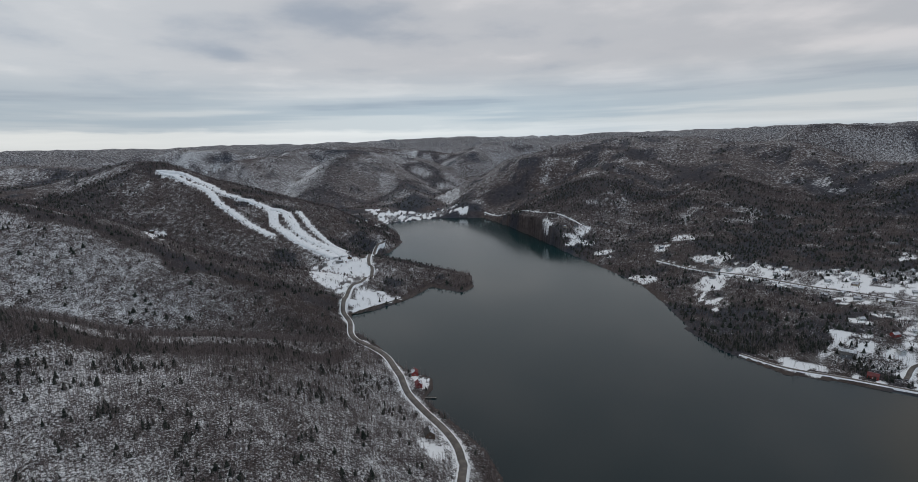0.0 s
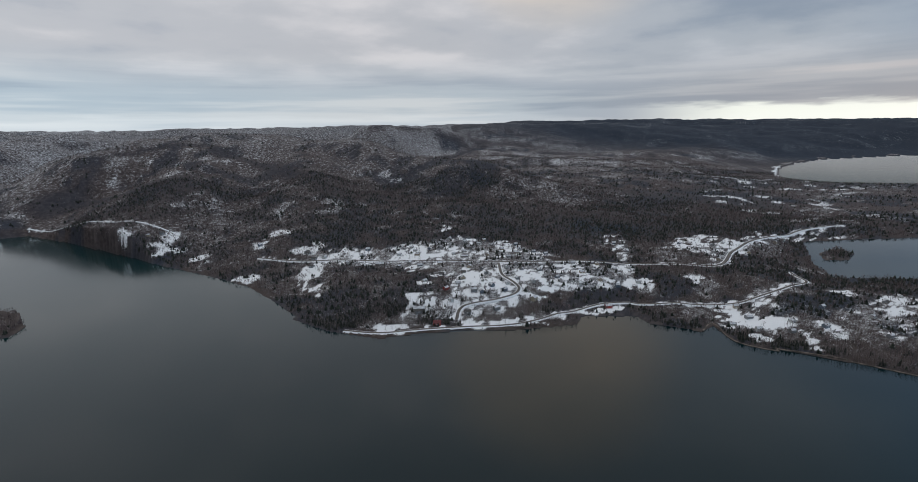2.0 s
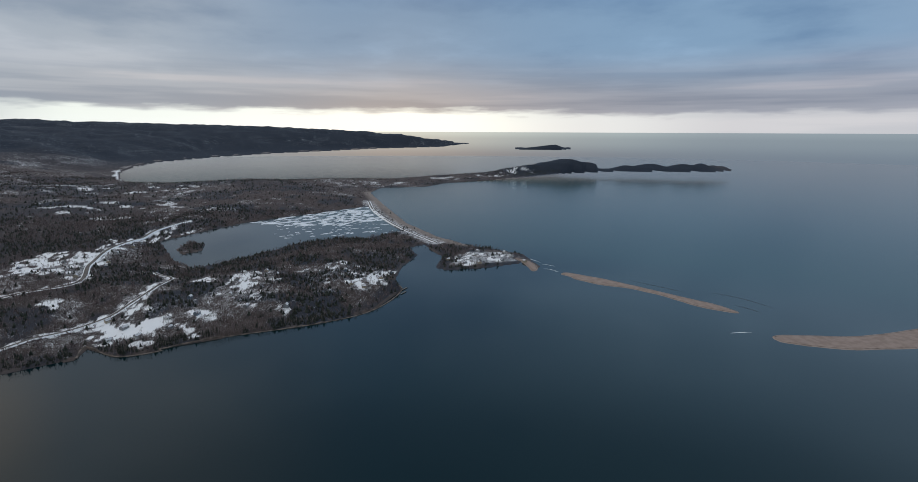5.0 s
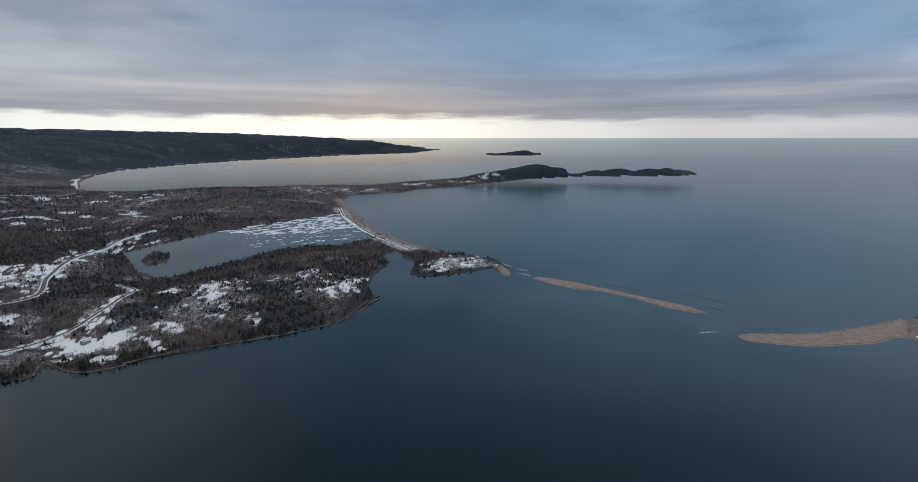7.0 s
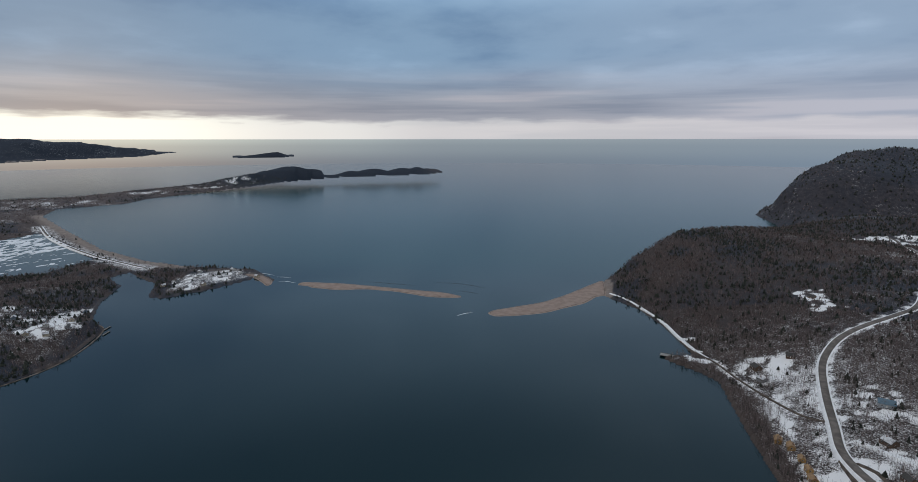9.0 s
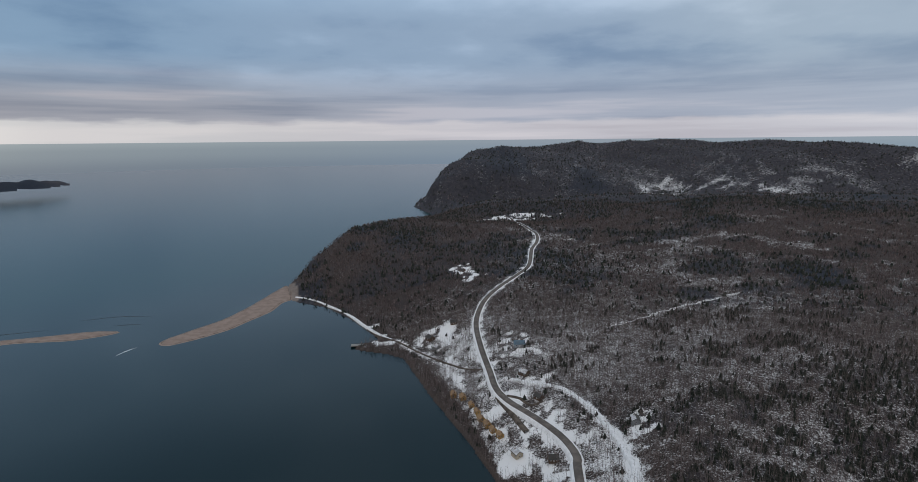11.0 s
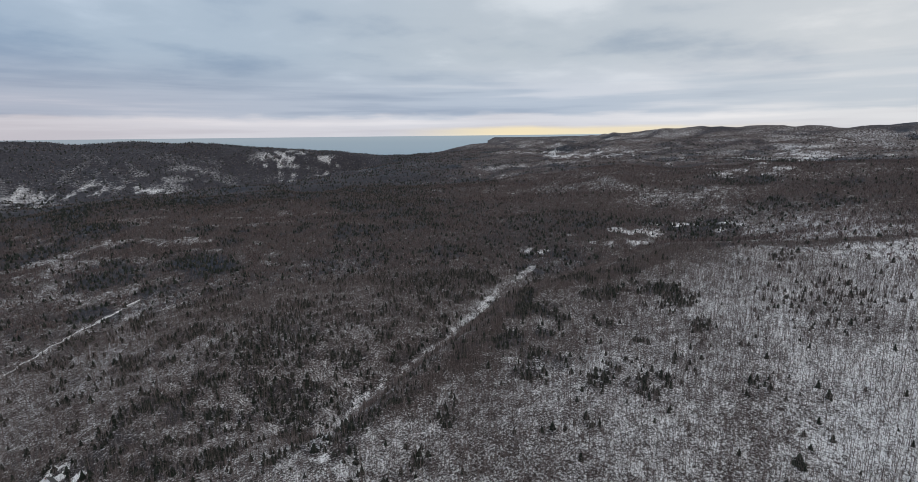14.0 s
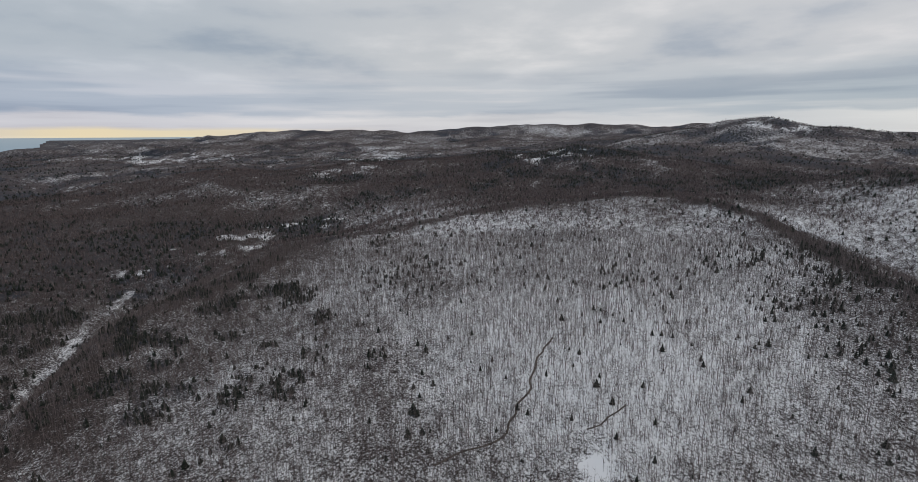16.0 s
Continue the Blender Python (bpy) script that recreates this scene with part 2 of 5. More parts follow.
HILLS_EAST = [
    ([(35, 1680, 36), (129, 1795, 112), (238, 1865, 183), (351, 1918, 208), (452, 1897, 215), (576, 1894, 228), (657, 1889, 228), (813, 1773, 205),
      (883, 1682, 193), (979, 1570, 194), (985, 1447, 169), (1029, 1353, 147), (1087, 1174, 140), (1174, 933, 95)], 0.32, 90, 46),
    ([(657, 1889, 222), (496, 1626, 162), (352, 1407, 106), (239, 1227, 55)], 0.30, 80, 34),
    ([(813, 1773, 200), (709, 1434, 146), (633, 1193, 100), (560, 960, 50)], 0.30, 80, 34),
    ([(1609, 2881, 159), (1751, 2914, 209), (1817, 2874, 265), (1903, 2817, 270), (2162, 2753, 258), (2347, 2730, 252)], 0.5, 80, 34),
]
HILLS_SEA = [
    ([(6631, -2932, 18), (6555, -3098, 42), (6480, -3317, 82), (6428, -3460, 42)], 0.45, 40, 8),
    ([(2600, -1010, 14), (2689, -1085, 22), (2736, -1230, 40), (2769, -1393, 63), (2749, -1537, 66), (2741, -1651, 46), (2737, -1752, 12)], 0.55, 30, 6),
    ([(2775, -1840, 20), (2764, -1992, 38), (2720, -2157, 32), (2690, -2315, 42), (2690, -2450, 28), (2740, -2590, 12)], 0.75, 20, 5),
]
HILLS = HILLS_VALLEY + HILLS_EAST + HILLS_SEA
VALLEYS_WEST = [
    [(-706, 376, 92), (-420, 483, 45), (-249, 535, 20), (-121, 567, 3)],
    [(-884, 884, 85), (-525, 909, 45), (-284, 875, 12), (-164, 844, 3)],
    [(-1058, 1456, 60), (-547, 1504, 25), (-198, 1406, 5)],
    [(-374, 1761, 15), (-556, 2232, 40), (-803, 2473, 60)],
    [(27, 1500, 5), (0, 2200, 20), (60, 2900, 30), (-459, 3268, 70)],
    [(-700, 1640, 12), (-1010, 1860, 30), (-1100, 2400, 50), (-1000, 2900, 70)],
]
VALLEYS_SOUTH = [
    [(-195, -266, 25), (-386, -286, 50), (-556, -275, 62), (-785, -154, 85)],
    [(213, -1636, 15), (-413, -1803, 30), (-943, -1764, 40), (-1584, -1803, 60)],
    [(697, 569, 22), (1027, 394, 20), (1581, 244, 18), (2488, 756, 20)],
    [(699, 45, 12), (710, -119, 14), (777, -262, 4)],
    [(-20, -420, 18), (-134, -585, 30), (-91, -895, 40), (-424, -794, 60)],
    [(395, 553, 26), (501, 489, 28), (699, 389, 18)],
]
VALLEYS = VALLEYS_WEST + VALLEYS_SOUTH

# roads, clearings and houses
HIGHWAY_WEST = [(95, -1345), (73, -1313), (30, -1072), (7, -967), (15, -866), (17, -759), (31, -708), (51,
    -654), (65, -609), (70, -570), (68, -537), (57, -488), (44, -441), (35, -409), (23, -388), (8, -371), (-7,
    -353), (-19, -335), (-26, -316), (-26, -293), (-34, -150), (-34, 0), (-20, 160), (-4, 305), (-4, 327),
    (-8, 348), (-18, 371), (-33, 396), (-46, 420), (-56, 442), (-69, 484), (-87, 525), (-128, 572), (-144,
    631), (-159, 661), (-161, 689), (-161, 729), (-149, 764), (-155, 873), (-166, 905), (-181, 1057), (-167,
    1095)]
SHORE_ROAD = [(281, 502), (306, 466), (342, 444), (383, 415), (436, 375), (506, 357), (553, 344), (586, 319),
    (589, 310), (645, 237), (687, 208), (794, 181), (873, 220)]
VILLAGE_ROAD = [(337, 877), (376, 776), (450, 668), (528, 565), (586, 499), (682, 435), (749, 344), (785,
    290), (911, 316), (1037, 324), (1217, 301), (1340, 252)]
LOOP_ROAD = [(555, 518), (513, 472), (502, 444), (494, 425), (477, 418), (452, 425), (413, 445), (390, 432)]
DRIVE_SOUTH = [(-45, -238), (-51, -268), (-58, -289), (-56, -307), (-51, -334), (-43, -360), (-31, -386), (-19, -404), (7, -412), (30, -424)]
DRIVE_SPUR = [(-58, -289), (-61, -262), (-70, -235)]
DRIVE_LOWER = [(25, -398), (14, -391), (5, -380), (-4, -384)]
WHARF_LANE = [(186, -545), (152, -523), (102, -482), (65, -453), (48, -447)]
DIRT_LANE = [(33, -399), (17, -370), (7, -352)]
HEAD_ROAD = [(78, 1572), (107, 1512), (160, 1377), (201, 1246), (271, 1125)]
FOREST_TRACK = [(-71, -532), (-112, -564), (-171, -607), (-231, -638)]
BROOK = [(-338, 89), (-306, 70), (-282, 61), (-268, 52), (-247, 42), (-238, 27), (-233, 12), (-226, 4)]
BROOK_SIDE = [(-254, 110), (-245, 96), (-240, 83)]
SKI_RUNS = [([(-693, 1208), (-613, 1178), (-540, 1129), (-513, 1099), (-468, 1070), (-402, 1018), (-366,
    994)], 5.5), ([(-688, 1211), (-614, 1209), (-528, 1146), (-458, 1141), (-406, 1118), (-378, 1048), (-329,
    1003), (-275, 965), (-227, 923)], 7), ([(-409, 1125), (-375, 1116), (-334, 1041), (-296, 1007), (-242,
    969), (-212, 928)], 7), ([(-357, 1143), (-322, 1081), (-279, 1029), (-219, 961)], 4)]
GULLY = [(-150, -210), (-167, -232), (-230, -273), (-277, -272), (-334, -280), (-394, -291), (-498, -309), (-565, -315)]
CLEARINGS_NORTH = [
    [(-233, 749), (-255, 908), (-202, 933), (-168, 919), (-159, 876), (-166, 753), (-173, 707), (-207, 712)],
    [(-161, 729), (-128, 732), (-87, 737), (-123, 698), (-152, 671)],
    [(-453, 734), (-559, 976), (-420, 704)],
    [(-54, 474), (-33, 462), (-32, 444), (-45, 446)],
    [(-32, 365), (-14, 362), (-10, 325), (-27, 322)],
    [(-245, 1187), (-237, 1524), (-157, 1602), (-50, 1609), (-169, 1527), (-231, 1480)],
    [(-300, 1615), (-262, 1565), (-215, 1505), (-140, 1550), (-40, 1600), (30, 1595), (20, 1618), (-120, 1618), (-200, 1630)],
    [(379, 505), (400, 488), (377, 461), (358, 474)],
    [(659, 770), (669, 760), (636, 732), (631, 741)],
]
CLEARINGS_EAST = [
    [(464, 659), (526, 697), (540, 655), (516, 622), (477, 635)],
    [(615, 690), (634, 689), (545, 582), (526, 600)],
    [(880, 540), (873, 502), (750, 409), (749, 442)],
    [(330, 706), (413, 776), (416, 749), (331, 677)],
    [(634, 234), (673, 204), (638, 177), (582, 155), (584, 193)],
    [(716, -42), (768, -93), (758, -123), (696, -71)],
    [(796, 106), (827, 82), (742, 77), (736, 93)],
    [(131, -741), (108, -763), (79, -699), (96, -675)],
    [(171, -1211), (99, -1366), (39, -1406), (-60, -1378), (-7, -1350), (66, -1317)],
]
CLEARINGS_SOUTH = [
    [(22, -324), (3, -339), (-13, -318), (-5, -302), (13, -305)],
    [(-56, -336), (-78, -352), (-87, -325), (-70, -312)],
    [(46, -515), (12, -500), (3, -469), (28, -472)],
    [(209, -570), (180, -547), (144, -517), (169, -512)],
    [(-234, 77), (-235, 92), (-203, 84), (-206, 67)],
]
GROOMED = [
    [(-226, 770), (-240, 905), (-202, 930), (-172, 915), (-166, 876), (-172, 753), (-182, 715), (-205, 722)],
    [(-444, 717), (-589, 986), (-559, 979), (-415, 692)],
    [(-157, 735), (-128, 732), (-84, 736), (-123, 692), (-150, 676)],
]
YARDS_NORTH = [
    [(402, 849), (419, 813), (390, 772), (389, 825)],
    [(413, 772), (379, 721), (324, 700), (367, 724)],
    [(323, 673), (334, 653), (309, 622)],
    [(435, 792), (460, 759), (421, 700), (398, 731)],
    [(470, 745), (490, 721), (473, 698), (450, 714)],
    [(540, 706), (549, 657), (526, 637), (490, 640), (460, 664), (491, 688)],
    [(549, 657), (583, 647), (535, 581), (512, 615)],
    [(626, 696), (633, 685), (561, 611), (557, 616)],
    [(630, 672), (643, 653), (617, 636), (606, 648)],
]
YARDS_MIDDLE = [
    [(673, 637), (709, 610), (652, 556), (591, 541)],
    [(465, 628), (471, 587), (448, 557), (444, 592)],
    [(379, 510), (400, 489), (387, 469), (369, 466), (357, 474)],
    [(498, 542), (516, 512), (466, 468), (450, 479)],
    [(476, 477), (503, 435), (482, 421), (441, 451)],
    [(555, 488), (601, 457), (530, 404), (517, 435)],
    [(436, 450), (461, 428), (440, 428), (418, 436)],
    [(393, 440), (412, 431), (406, 411), (380, 419)],
    [(295, 500), (343, 465), (380, 419), (361, 424), (323, 447), (301, 462)],
    [(380, 419), (446, 384), (479, 366), (464, 353), (429, 370), (392, 396)],
]
YARDS_EAST = [
    [(536, 458), (557, 437), (534, 400), (477, 393)],
    [(882, 544), (896, 522), (745, 410), (725, 405)],
    [(837, 401), (951, 426), (1018, 409), (991, 331), (851, 332)],
    [(841, 316), (847, 300), (779, 281), (770, 296)],
    [(1016, 335), (1128, 327), (1292, 272), (1282, 265), (1124, 315)],
    [(1172, 303), (1269, 241), (1254, 231), (1138, 289)],
    [(582, 397), (623, 386), (643, 349), (625, 341), (586, 374)],
    [(657, 340), (661, 325), (637, 311), (636, 325)],
]
YARDS_POINT = [
    [(443, 381), (491, 358), (513, 349), (487, 333), (444, 360)],
    [(491, 358), (560, 347), (585, 326), (563, 310), (513, 349)],
    [(647, 237), (696, 207), (758, 183), (756, 176), (653, 202)],
    [(658, 210), (643, 144), (604, 169), (575, 159), (578, 199)],
    [(573, 232), (590, 224), (576, 215), (564, 223)],
    [(622, 136), (611, 120), (586, 117), (588, 125)],
    [(709, 305), (718, 286), (691, 282), (687, 291)],
    [(779, 138), (802, 128), (755, 120)],
]
YARDS_SOUTH = [
    [(-63, -329), (-76, -328), (-76, -316), (-63, -317)],
    [(46, -517), (27, -496), (8, -479), (8, -460), (32, -473)],
    [(20, -451), (5, -446), (-10, -425), (5, -417), (25, -434)],
    [(94, -465), (67, -432), (48, -439), (52, -409), (70, -420)],
    [(12, -328), (1, -335), (-7, -327), (-3, -313), (14, -314)],
    [(-3, -307), (-14, -310), (-21, -297), (-18, -288), (-1, -297)],
    [(139, -526), (113, -529), (111, -504), (125, -501)],
    [(127, -540), (105, -555), (99, -537), (116, -532)],
    [(52, -409), (17, -364), (17, -349), (34, -355)],
    [(5, -351), (-11, -338), (-15, -326), (-3, -334)],
]
# speckled snow between the trees, and dark stands of spruce: place, reach, strength
SPECKLED = [(187, 1161, 30, 0.75), (222, 1074, 35, 0.75), (257, 1064, 30, 0.75), (269, 976, 35, 0.75), (387, 964, 40, 0.75), (282, 799, 30, 0.75), (409, 837, 40, 0.75), (361, 717, 40, 0.75), (267, 1109, 30, 0.75), (410, 968, 40, 0.75), 
            (2450, -700, 130, 0.6), (2560, -950, 120, 0.6), (2640, -1150, 110, 0.55), (2250, -350, 130, 0.5), (-2204, -938, 330, 0.50), (-2276, -1247, 220, 0.45), (-1342, -202, 170, 0.46), (-1952, -227, 260, 0.5), (-378, -1858, 130, 0.46), (-604, -1931, 110, 0.44),
            (-715, -1838, 130, 0.46), (-461, -1956, 130, 0.42), (-831, -181, 110, 0.46), (-735, -264, 90, 0.44), (-652, -324, 80, 0.44), (-1386, -1924, 260, 0.42),
            (-2188, -190, 260, 0.46), (-1375, 340, 160, 0.46), (-1781, 1247, 160, 0.5), (-926, 339, 90, 0.42), (-197, -907, 70, 0.36),
            (853, 1254, 150, 0.36), (406, 1586, 160, 0.30), (379, 1272, 130, 0.36), (537, 1069, 130, 0.36), (700, 881, 130, 0.36), (679, 1003, 100, 0.32)]
DARK_STANDS = [(-463, 321, 70, 0.16), (-340, 284, 60, 0.16), (-274, 270, 50, 0.16), (-366, 327, 60, 0.22), (-572, 357, 80, 0.2), 
               (-448, -549, 130, 0.30), (-441, -382, 70, 0.35), (-596, -319, 70, 0.4), (-242, -381, 60, 0.35), (-720, -449, 200, 0.35), (-599, -315, 90, 0.4), (-617, 383, 60, 0.4),
               (-433, 355, 50, 0.35), (-340, 345, 45, 0.35), (-1069, 466, 110, 0.5), (948, 574, 170, 0.9), (809, 708, 150, 0.8), (465, 865, 100, 0.6), (1154, 577, 220, 0.8)]
OPEN_SNOW = CLEARINGS_NORTH + CLEARINGS_EAST + CLEARINGS_SOUTH + YARDS_NORTH + YARDS_MIDDLE + YARDS_EAST + YARDS_POINT + YARDS_SOUTH
VILLAGE_SHORE = [
        [(392, 823), (473, 744), (604, 700), (658, 669), (696, 565), (638, 472), (727, 385), (628, 323), (527,
     391), (450, 386), (389, 422), (339, 461), (377, 508), (413, 486), (462, 565), (419, 637), (373, 723),
     (328, 687)],
    [(634, 234), (704, 195), (704, 135), (826, 91), (814, 34), (634, 25), (619, 103), (579, 161)],
    [(803, 16), (871, -57), (821, -132), (701, -122), (675, -76), (670, -3)],
]
VILLAGE_OUTER = [
    [(835, -225), (902, -287), (887, -383), (797, -366), (794, -253)],
    [(848, 402), (1015, 341), (1309, 245), (1173, 302), (813, 281)],
        [(139, -523), (109, -569), (77, -540), (51, -481), (31, -516), (6, -469), (-20, -418), (-40, -375),
     (-55, -332), (-78, -356), (-86, -321), (-60, -276), (21, -305), (37, -344), (69, -408), (103, -476)],
    [(-254, 1197), (-242, 1567), (-87, 1654), (25, 1678), (-50, 1609), (-169, 1527)],
]
VILLAGE = VILLAGE_SHORE + VILLAGE_OUTER
VILLAGE_HOUSES = [(396, 814), (367, 743), (399, 760), (466, 734), (484, 671), (515, 668), (537, 659), (470,
    599), (506, 590), (613, 653), (625, 630), (579, 565), (628, 579), (625, 544), (462, 541), (486, 521),
    (501, 491), (445, 458), (470, 451), (474, 425), (524, 427), (571, 454), (553, 472), (410, 463), (441,
    434), (410, 433), (445, 488), (423, 531), (656, 509), (609, 408), (605, 376), (644, 370), (639, 338),
    (565, 418), (366, 473), (440, 414), (544, 606), (896, 401), (869, 360), (930, 357), (818, 303), (1100,
    344), (818, 483), (777, 435), (395, 808), (387, 773), (364, 935)]
POINT_HOUSES = [(1249, 283), (630, 195), (602, 175), (602, 202), (639, 154), (763, 92), (802, 84), (794, -2),
    (825, -37), (706, -60), (728, -81), (703, -97), (656, 71), (648, 25), (646, 124), (789, -128), (858,
    -262), (859, -295), (835, -318), (817, -260), (819, -328), (843, -354)]
HEAD_HOUSES = [(-238, 1538), (-207, 1562), (-174, 1587), (-131, 1607), (-86, 1632), (-275, 1497), (-156,
    1578), (260, 1133), (227, 1126)]
RED_HOUSES = [(-49, 474), (-43, 447), (359, 428), (556, 332), (423, 487)]
LONG_HOUSES = [(369, 475), (-218, 905), (-243, 902), (470, 625), (545, 582), (447, 664)]
DARK_HOUSES = [(-28, 356), (-202, 919), (-586, 976), (-11, -320), (-1, -388), (12, -427), (96, -555), (111,
    -722), (117, -527)]
BLUE_HOUSES = [(19, -482)]
CABINS = [(72, -411), (63, -406), (54, -394), (48, -384), (44, -374), (38, -366), (33, -359), (27, -352)]
POINT_WOOD = [(885, 160), (942, 92), (1050, 0), (1080, -75), (1050, -130)]
BEACH_ROAD = [(1673, -207), (1476, -196), (1310, -204), (1159, -221), (1055, -240), (996, -256)]
SHORE_ICE = [(344, -671), (314, -661), (276, -636), (238, -605), (210, -575), (183, -548), (162, -531)]
SURF_LINES = [[(837, -379), (816, -385), (796, -390)], [(785, -388), (774, -396), (764, -402)], [(757, -377), (746, -386), (728, -391)], [(440, -453), (439, -465), (435, -478)]]
SHOALS = [[(656, -472), (617, -493), (582, -511)], [(573, -545), (536, -566), (494, -574)], [(517, -534), (500, -541), (484, -544)]]
LAKE_ICE = [(1355, 121), (1442, 3), (1550, -185), (1303, -194), (1253, -78), (1285, 30)]

# ---- materials ----


class Mat:
    """A node material with small helpers for its parts."""

    def __init__(self, name, rough=0.8):
        self.m = bpy.data.materials.new(name)
        self.m.use_nodes = True
        self.t = self.m.node_tree
        self.b = self.t.nodes["Principled BSDF"]
        self.b.inputs["Roughness"].default_value = rough
        self.b.inputs["Specular IOR Level"].default_value = 0.25

    def link(self, out, sock):
        if isinstance(out, (int, float)):
            sock.default_value = out
        elif isinstance(out, tuple):
            sock.default_value = (*out, 1) if len(out) == 3 else out
        else:
            self.t.links.new(out, sock)

    def noise(self, scale, detail=3, rough=0.55, stretch=None):
        g = self.t.nodes.new("ShaderNodeNewGeometry").outputs["Position"]
        if stretch:
            mp = self.t.nodes.new("ShaderNodeMapping")
            mp.inputs["Scale"].default_value = stretch
            self.t.links.new(g, mp.inputs[0])
            g = mp.outputs[0]
        n = self.t.nodes.new("ShaderNodeTexNoise")
        n.inputs["Scale"].default_value = scale
        n.inputs["Detail"].default_value = detail
        n.inputs["Roughness"].default_value = rough
        self.t.links.new(g, n.inputs["Vector"])
        return n.outputs[0]

    def attr(self, name):
        n = self.t.nodes.new("ShaderNodeAttribute")
        n.attribute_name = name
        return n.outputs["Fac"]

    def island(self):
        return self.t.nodes.new("ShaderNodeNewGeometry").outputs["Random Per Island"]

    def obj(self):
        return self.t.nodes.new("ShaderNodeObjectInfo").outputs["Random"]

    def math(self, op, a, b=0.0, clamp=False):
        n = self.t.nodes.new("ShaderNodeMath")
        n.operation = op
        n.use_clamp = clamp
        self.link(a, n.inputs[0])
        self.link(b, n.inputs[1])
        return n.outputs[0]

    def step(self, v, lo, hi):
        n = self.t.nodes.new("ShaderNodeMapRange")
        n.interpolation_type = "SMOOTHSTEP"
        self.link(v, n.inputs[0])
        self.link(lo, n.inputs[1])
        self.link(hi, n.inputs[2])
        return n.outputs[0]

    def mix(self, f, a, b):
        n = self.t.nodes.new("ShaderNodeMix")
        n.data_type = "RGBA"
        self.link(f, n.inputs[0])
        self.link(a, n.inputs[6])
        self.link(b, n.inputs[7])
        return n.outputs[2]

    def colour(self, c):
        self.link(c, self.b.inputs["Base Color"])
        return self

    def bump(self, h, strength=0.5, dist=0.3):
        n = self.t.nodes.new("ShaderNodeBump")
        n.inputs["Strength"].default_value = strength
        n.inputs["Distance"].default_value = dist
        self.t.links.new(h, n.inputs["Height"])
        self.t.links.new(n.outputs[0], self.b.inputs["Normal"])
        return self


def simple(name, c1, c2, scale=1.0, rough=0.8, bump=0.0):
    m = Mat(name, rough)
    n = m.noise(scale, 4)
    m.colour(m.mix(m.step(n, 0.35, 0.65), c1, c2))
    if bump:
        m.bump(n, 0.5, bump)
    return m.m


def ground_material():
    m = Mat("winter_ground", 0.9)
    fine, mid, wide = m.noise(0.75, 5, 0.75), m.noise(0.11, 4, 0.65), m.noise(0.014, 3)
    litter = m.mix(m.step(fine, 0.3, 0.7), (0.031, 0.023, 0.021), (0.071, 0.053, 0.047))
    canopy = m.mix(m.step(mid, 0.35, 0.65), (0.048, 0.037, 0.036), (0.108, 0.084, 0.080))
    # conifer colour leans blue, with distance haze painted into it
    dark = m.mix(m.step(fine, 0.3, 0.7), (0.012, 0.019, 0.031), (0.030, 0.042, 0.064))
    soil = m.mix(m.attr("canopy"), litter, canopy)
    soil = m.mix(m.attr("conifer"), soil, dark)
    stand = m.noise(0.19, 3, 0.6, (1.0, 1.0, 0.5))
    n = m.math("ADD", m.math("MULTIPLY", fine, 0.68), m.math("ADD", m.math("MULTIPLY", mid, 0.22), m.math("MULTIPLY", wide, 0.10)))
    far = m.math("ADD", m.math("MULTIPLY", fine, 0.35), m.math("ADD", m.math("MULTIPLY", mid, 0.20), m.math("MULTIPLY", stand, 0.45)))
    n = m.math("ADD", n, m.math("MULTIPLY", m.attr("canopy"), m.math("SUBTRACT", far, n)))
    soft = m.math("ADD", 0.075, m.math("MULTIPLY", m.step(m.attr("canopy"), 0.75, 1.0), 0.06))
    edge = m.math("SUBTRACT", 0.728, m.math("MULTIPLY", m.attr("snow"), 0.45))
    white = m.step(n, m.math("SUBTRACT", edge, soft), m.math("ADD", edge, soft))
    snow = m.mix(mid, (0.77, 0.765, 0.775), (0.88, 0.875, 0.88))
    c = m.mix(white, soil, snow)
    sand = m.mix(m.step(m.math("ADD", m.math("MULTIPLY", fine, 0.4), m.math("MULTIPLY", mid, 0.6)), 0.36, 0.62), (0.185, 0.150, 0.130), (0.30, 0.250, 0.220))
    c = m.mix(m.attr("sand"), c, sand)
    m.colour(c)
    m.bump(n, 0.6, 1.2)
    return m.m


def water_material():
    m = Mat("sea_water", 0.06)
    m.b.inputs["IOR"].default_value = 1.33
    m.b.inputs["Specular IOR Level"].default_value = 0.5
    tint, lanes = m.noise(0.0016, 3), m.noise(0.006, 4, 0.6, (1.0, 0.55, 1.0))
    deep = m.mix(m.step(tint, 0.35, 0.65), (0.0020, 0.0118, 0.0148), (0.0036, 0.0158, 0.0190))
    m.colour(m.mix(m.attr("ruffled"), deep, (0.004, 0.034, 0.034)))
    calm = m.math("ADD", 0.035, m.math("MULTIPLY", m.math("MULTIPLY", m.step(lanes, 0.42, 0.66), m.math("SUBTRACT", 1.0, m.attr("ruffled"))), 0.075))
    m.link(m.math("ADD", calm, m.math("MULTIPLY", m.attr("ruffled"), 0.135)), m.b.inputs["Roughness"])
    waves = m.noise(0.35, 4, 0.6)
    m.bump(waves, 0.025, 0.4)
    return m.m


MAT_GROUND = ground_material()
MAT_WATER = water_material()

# ---- land form ----


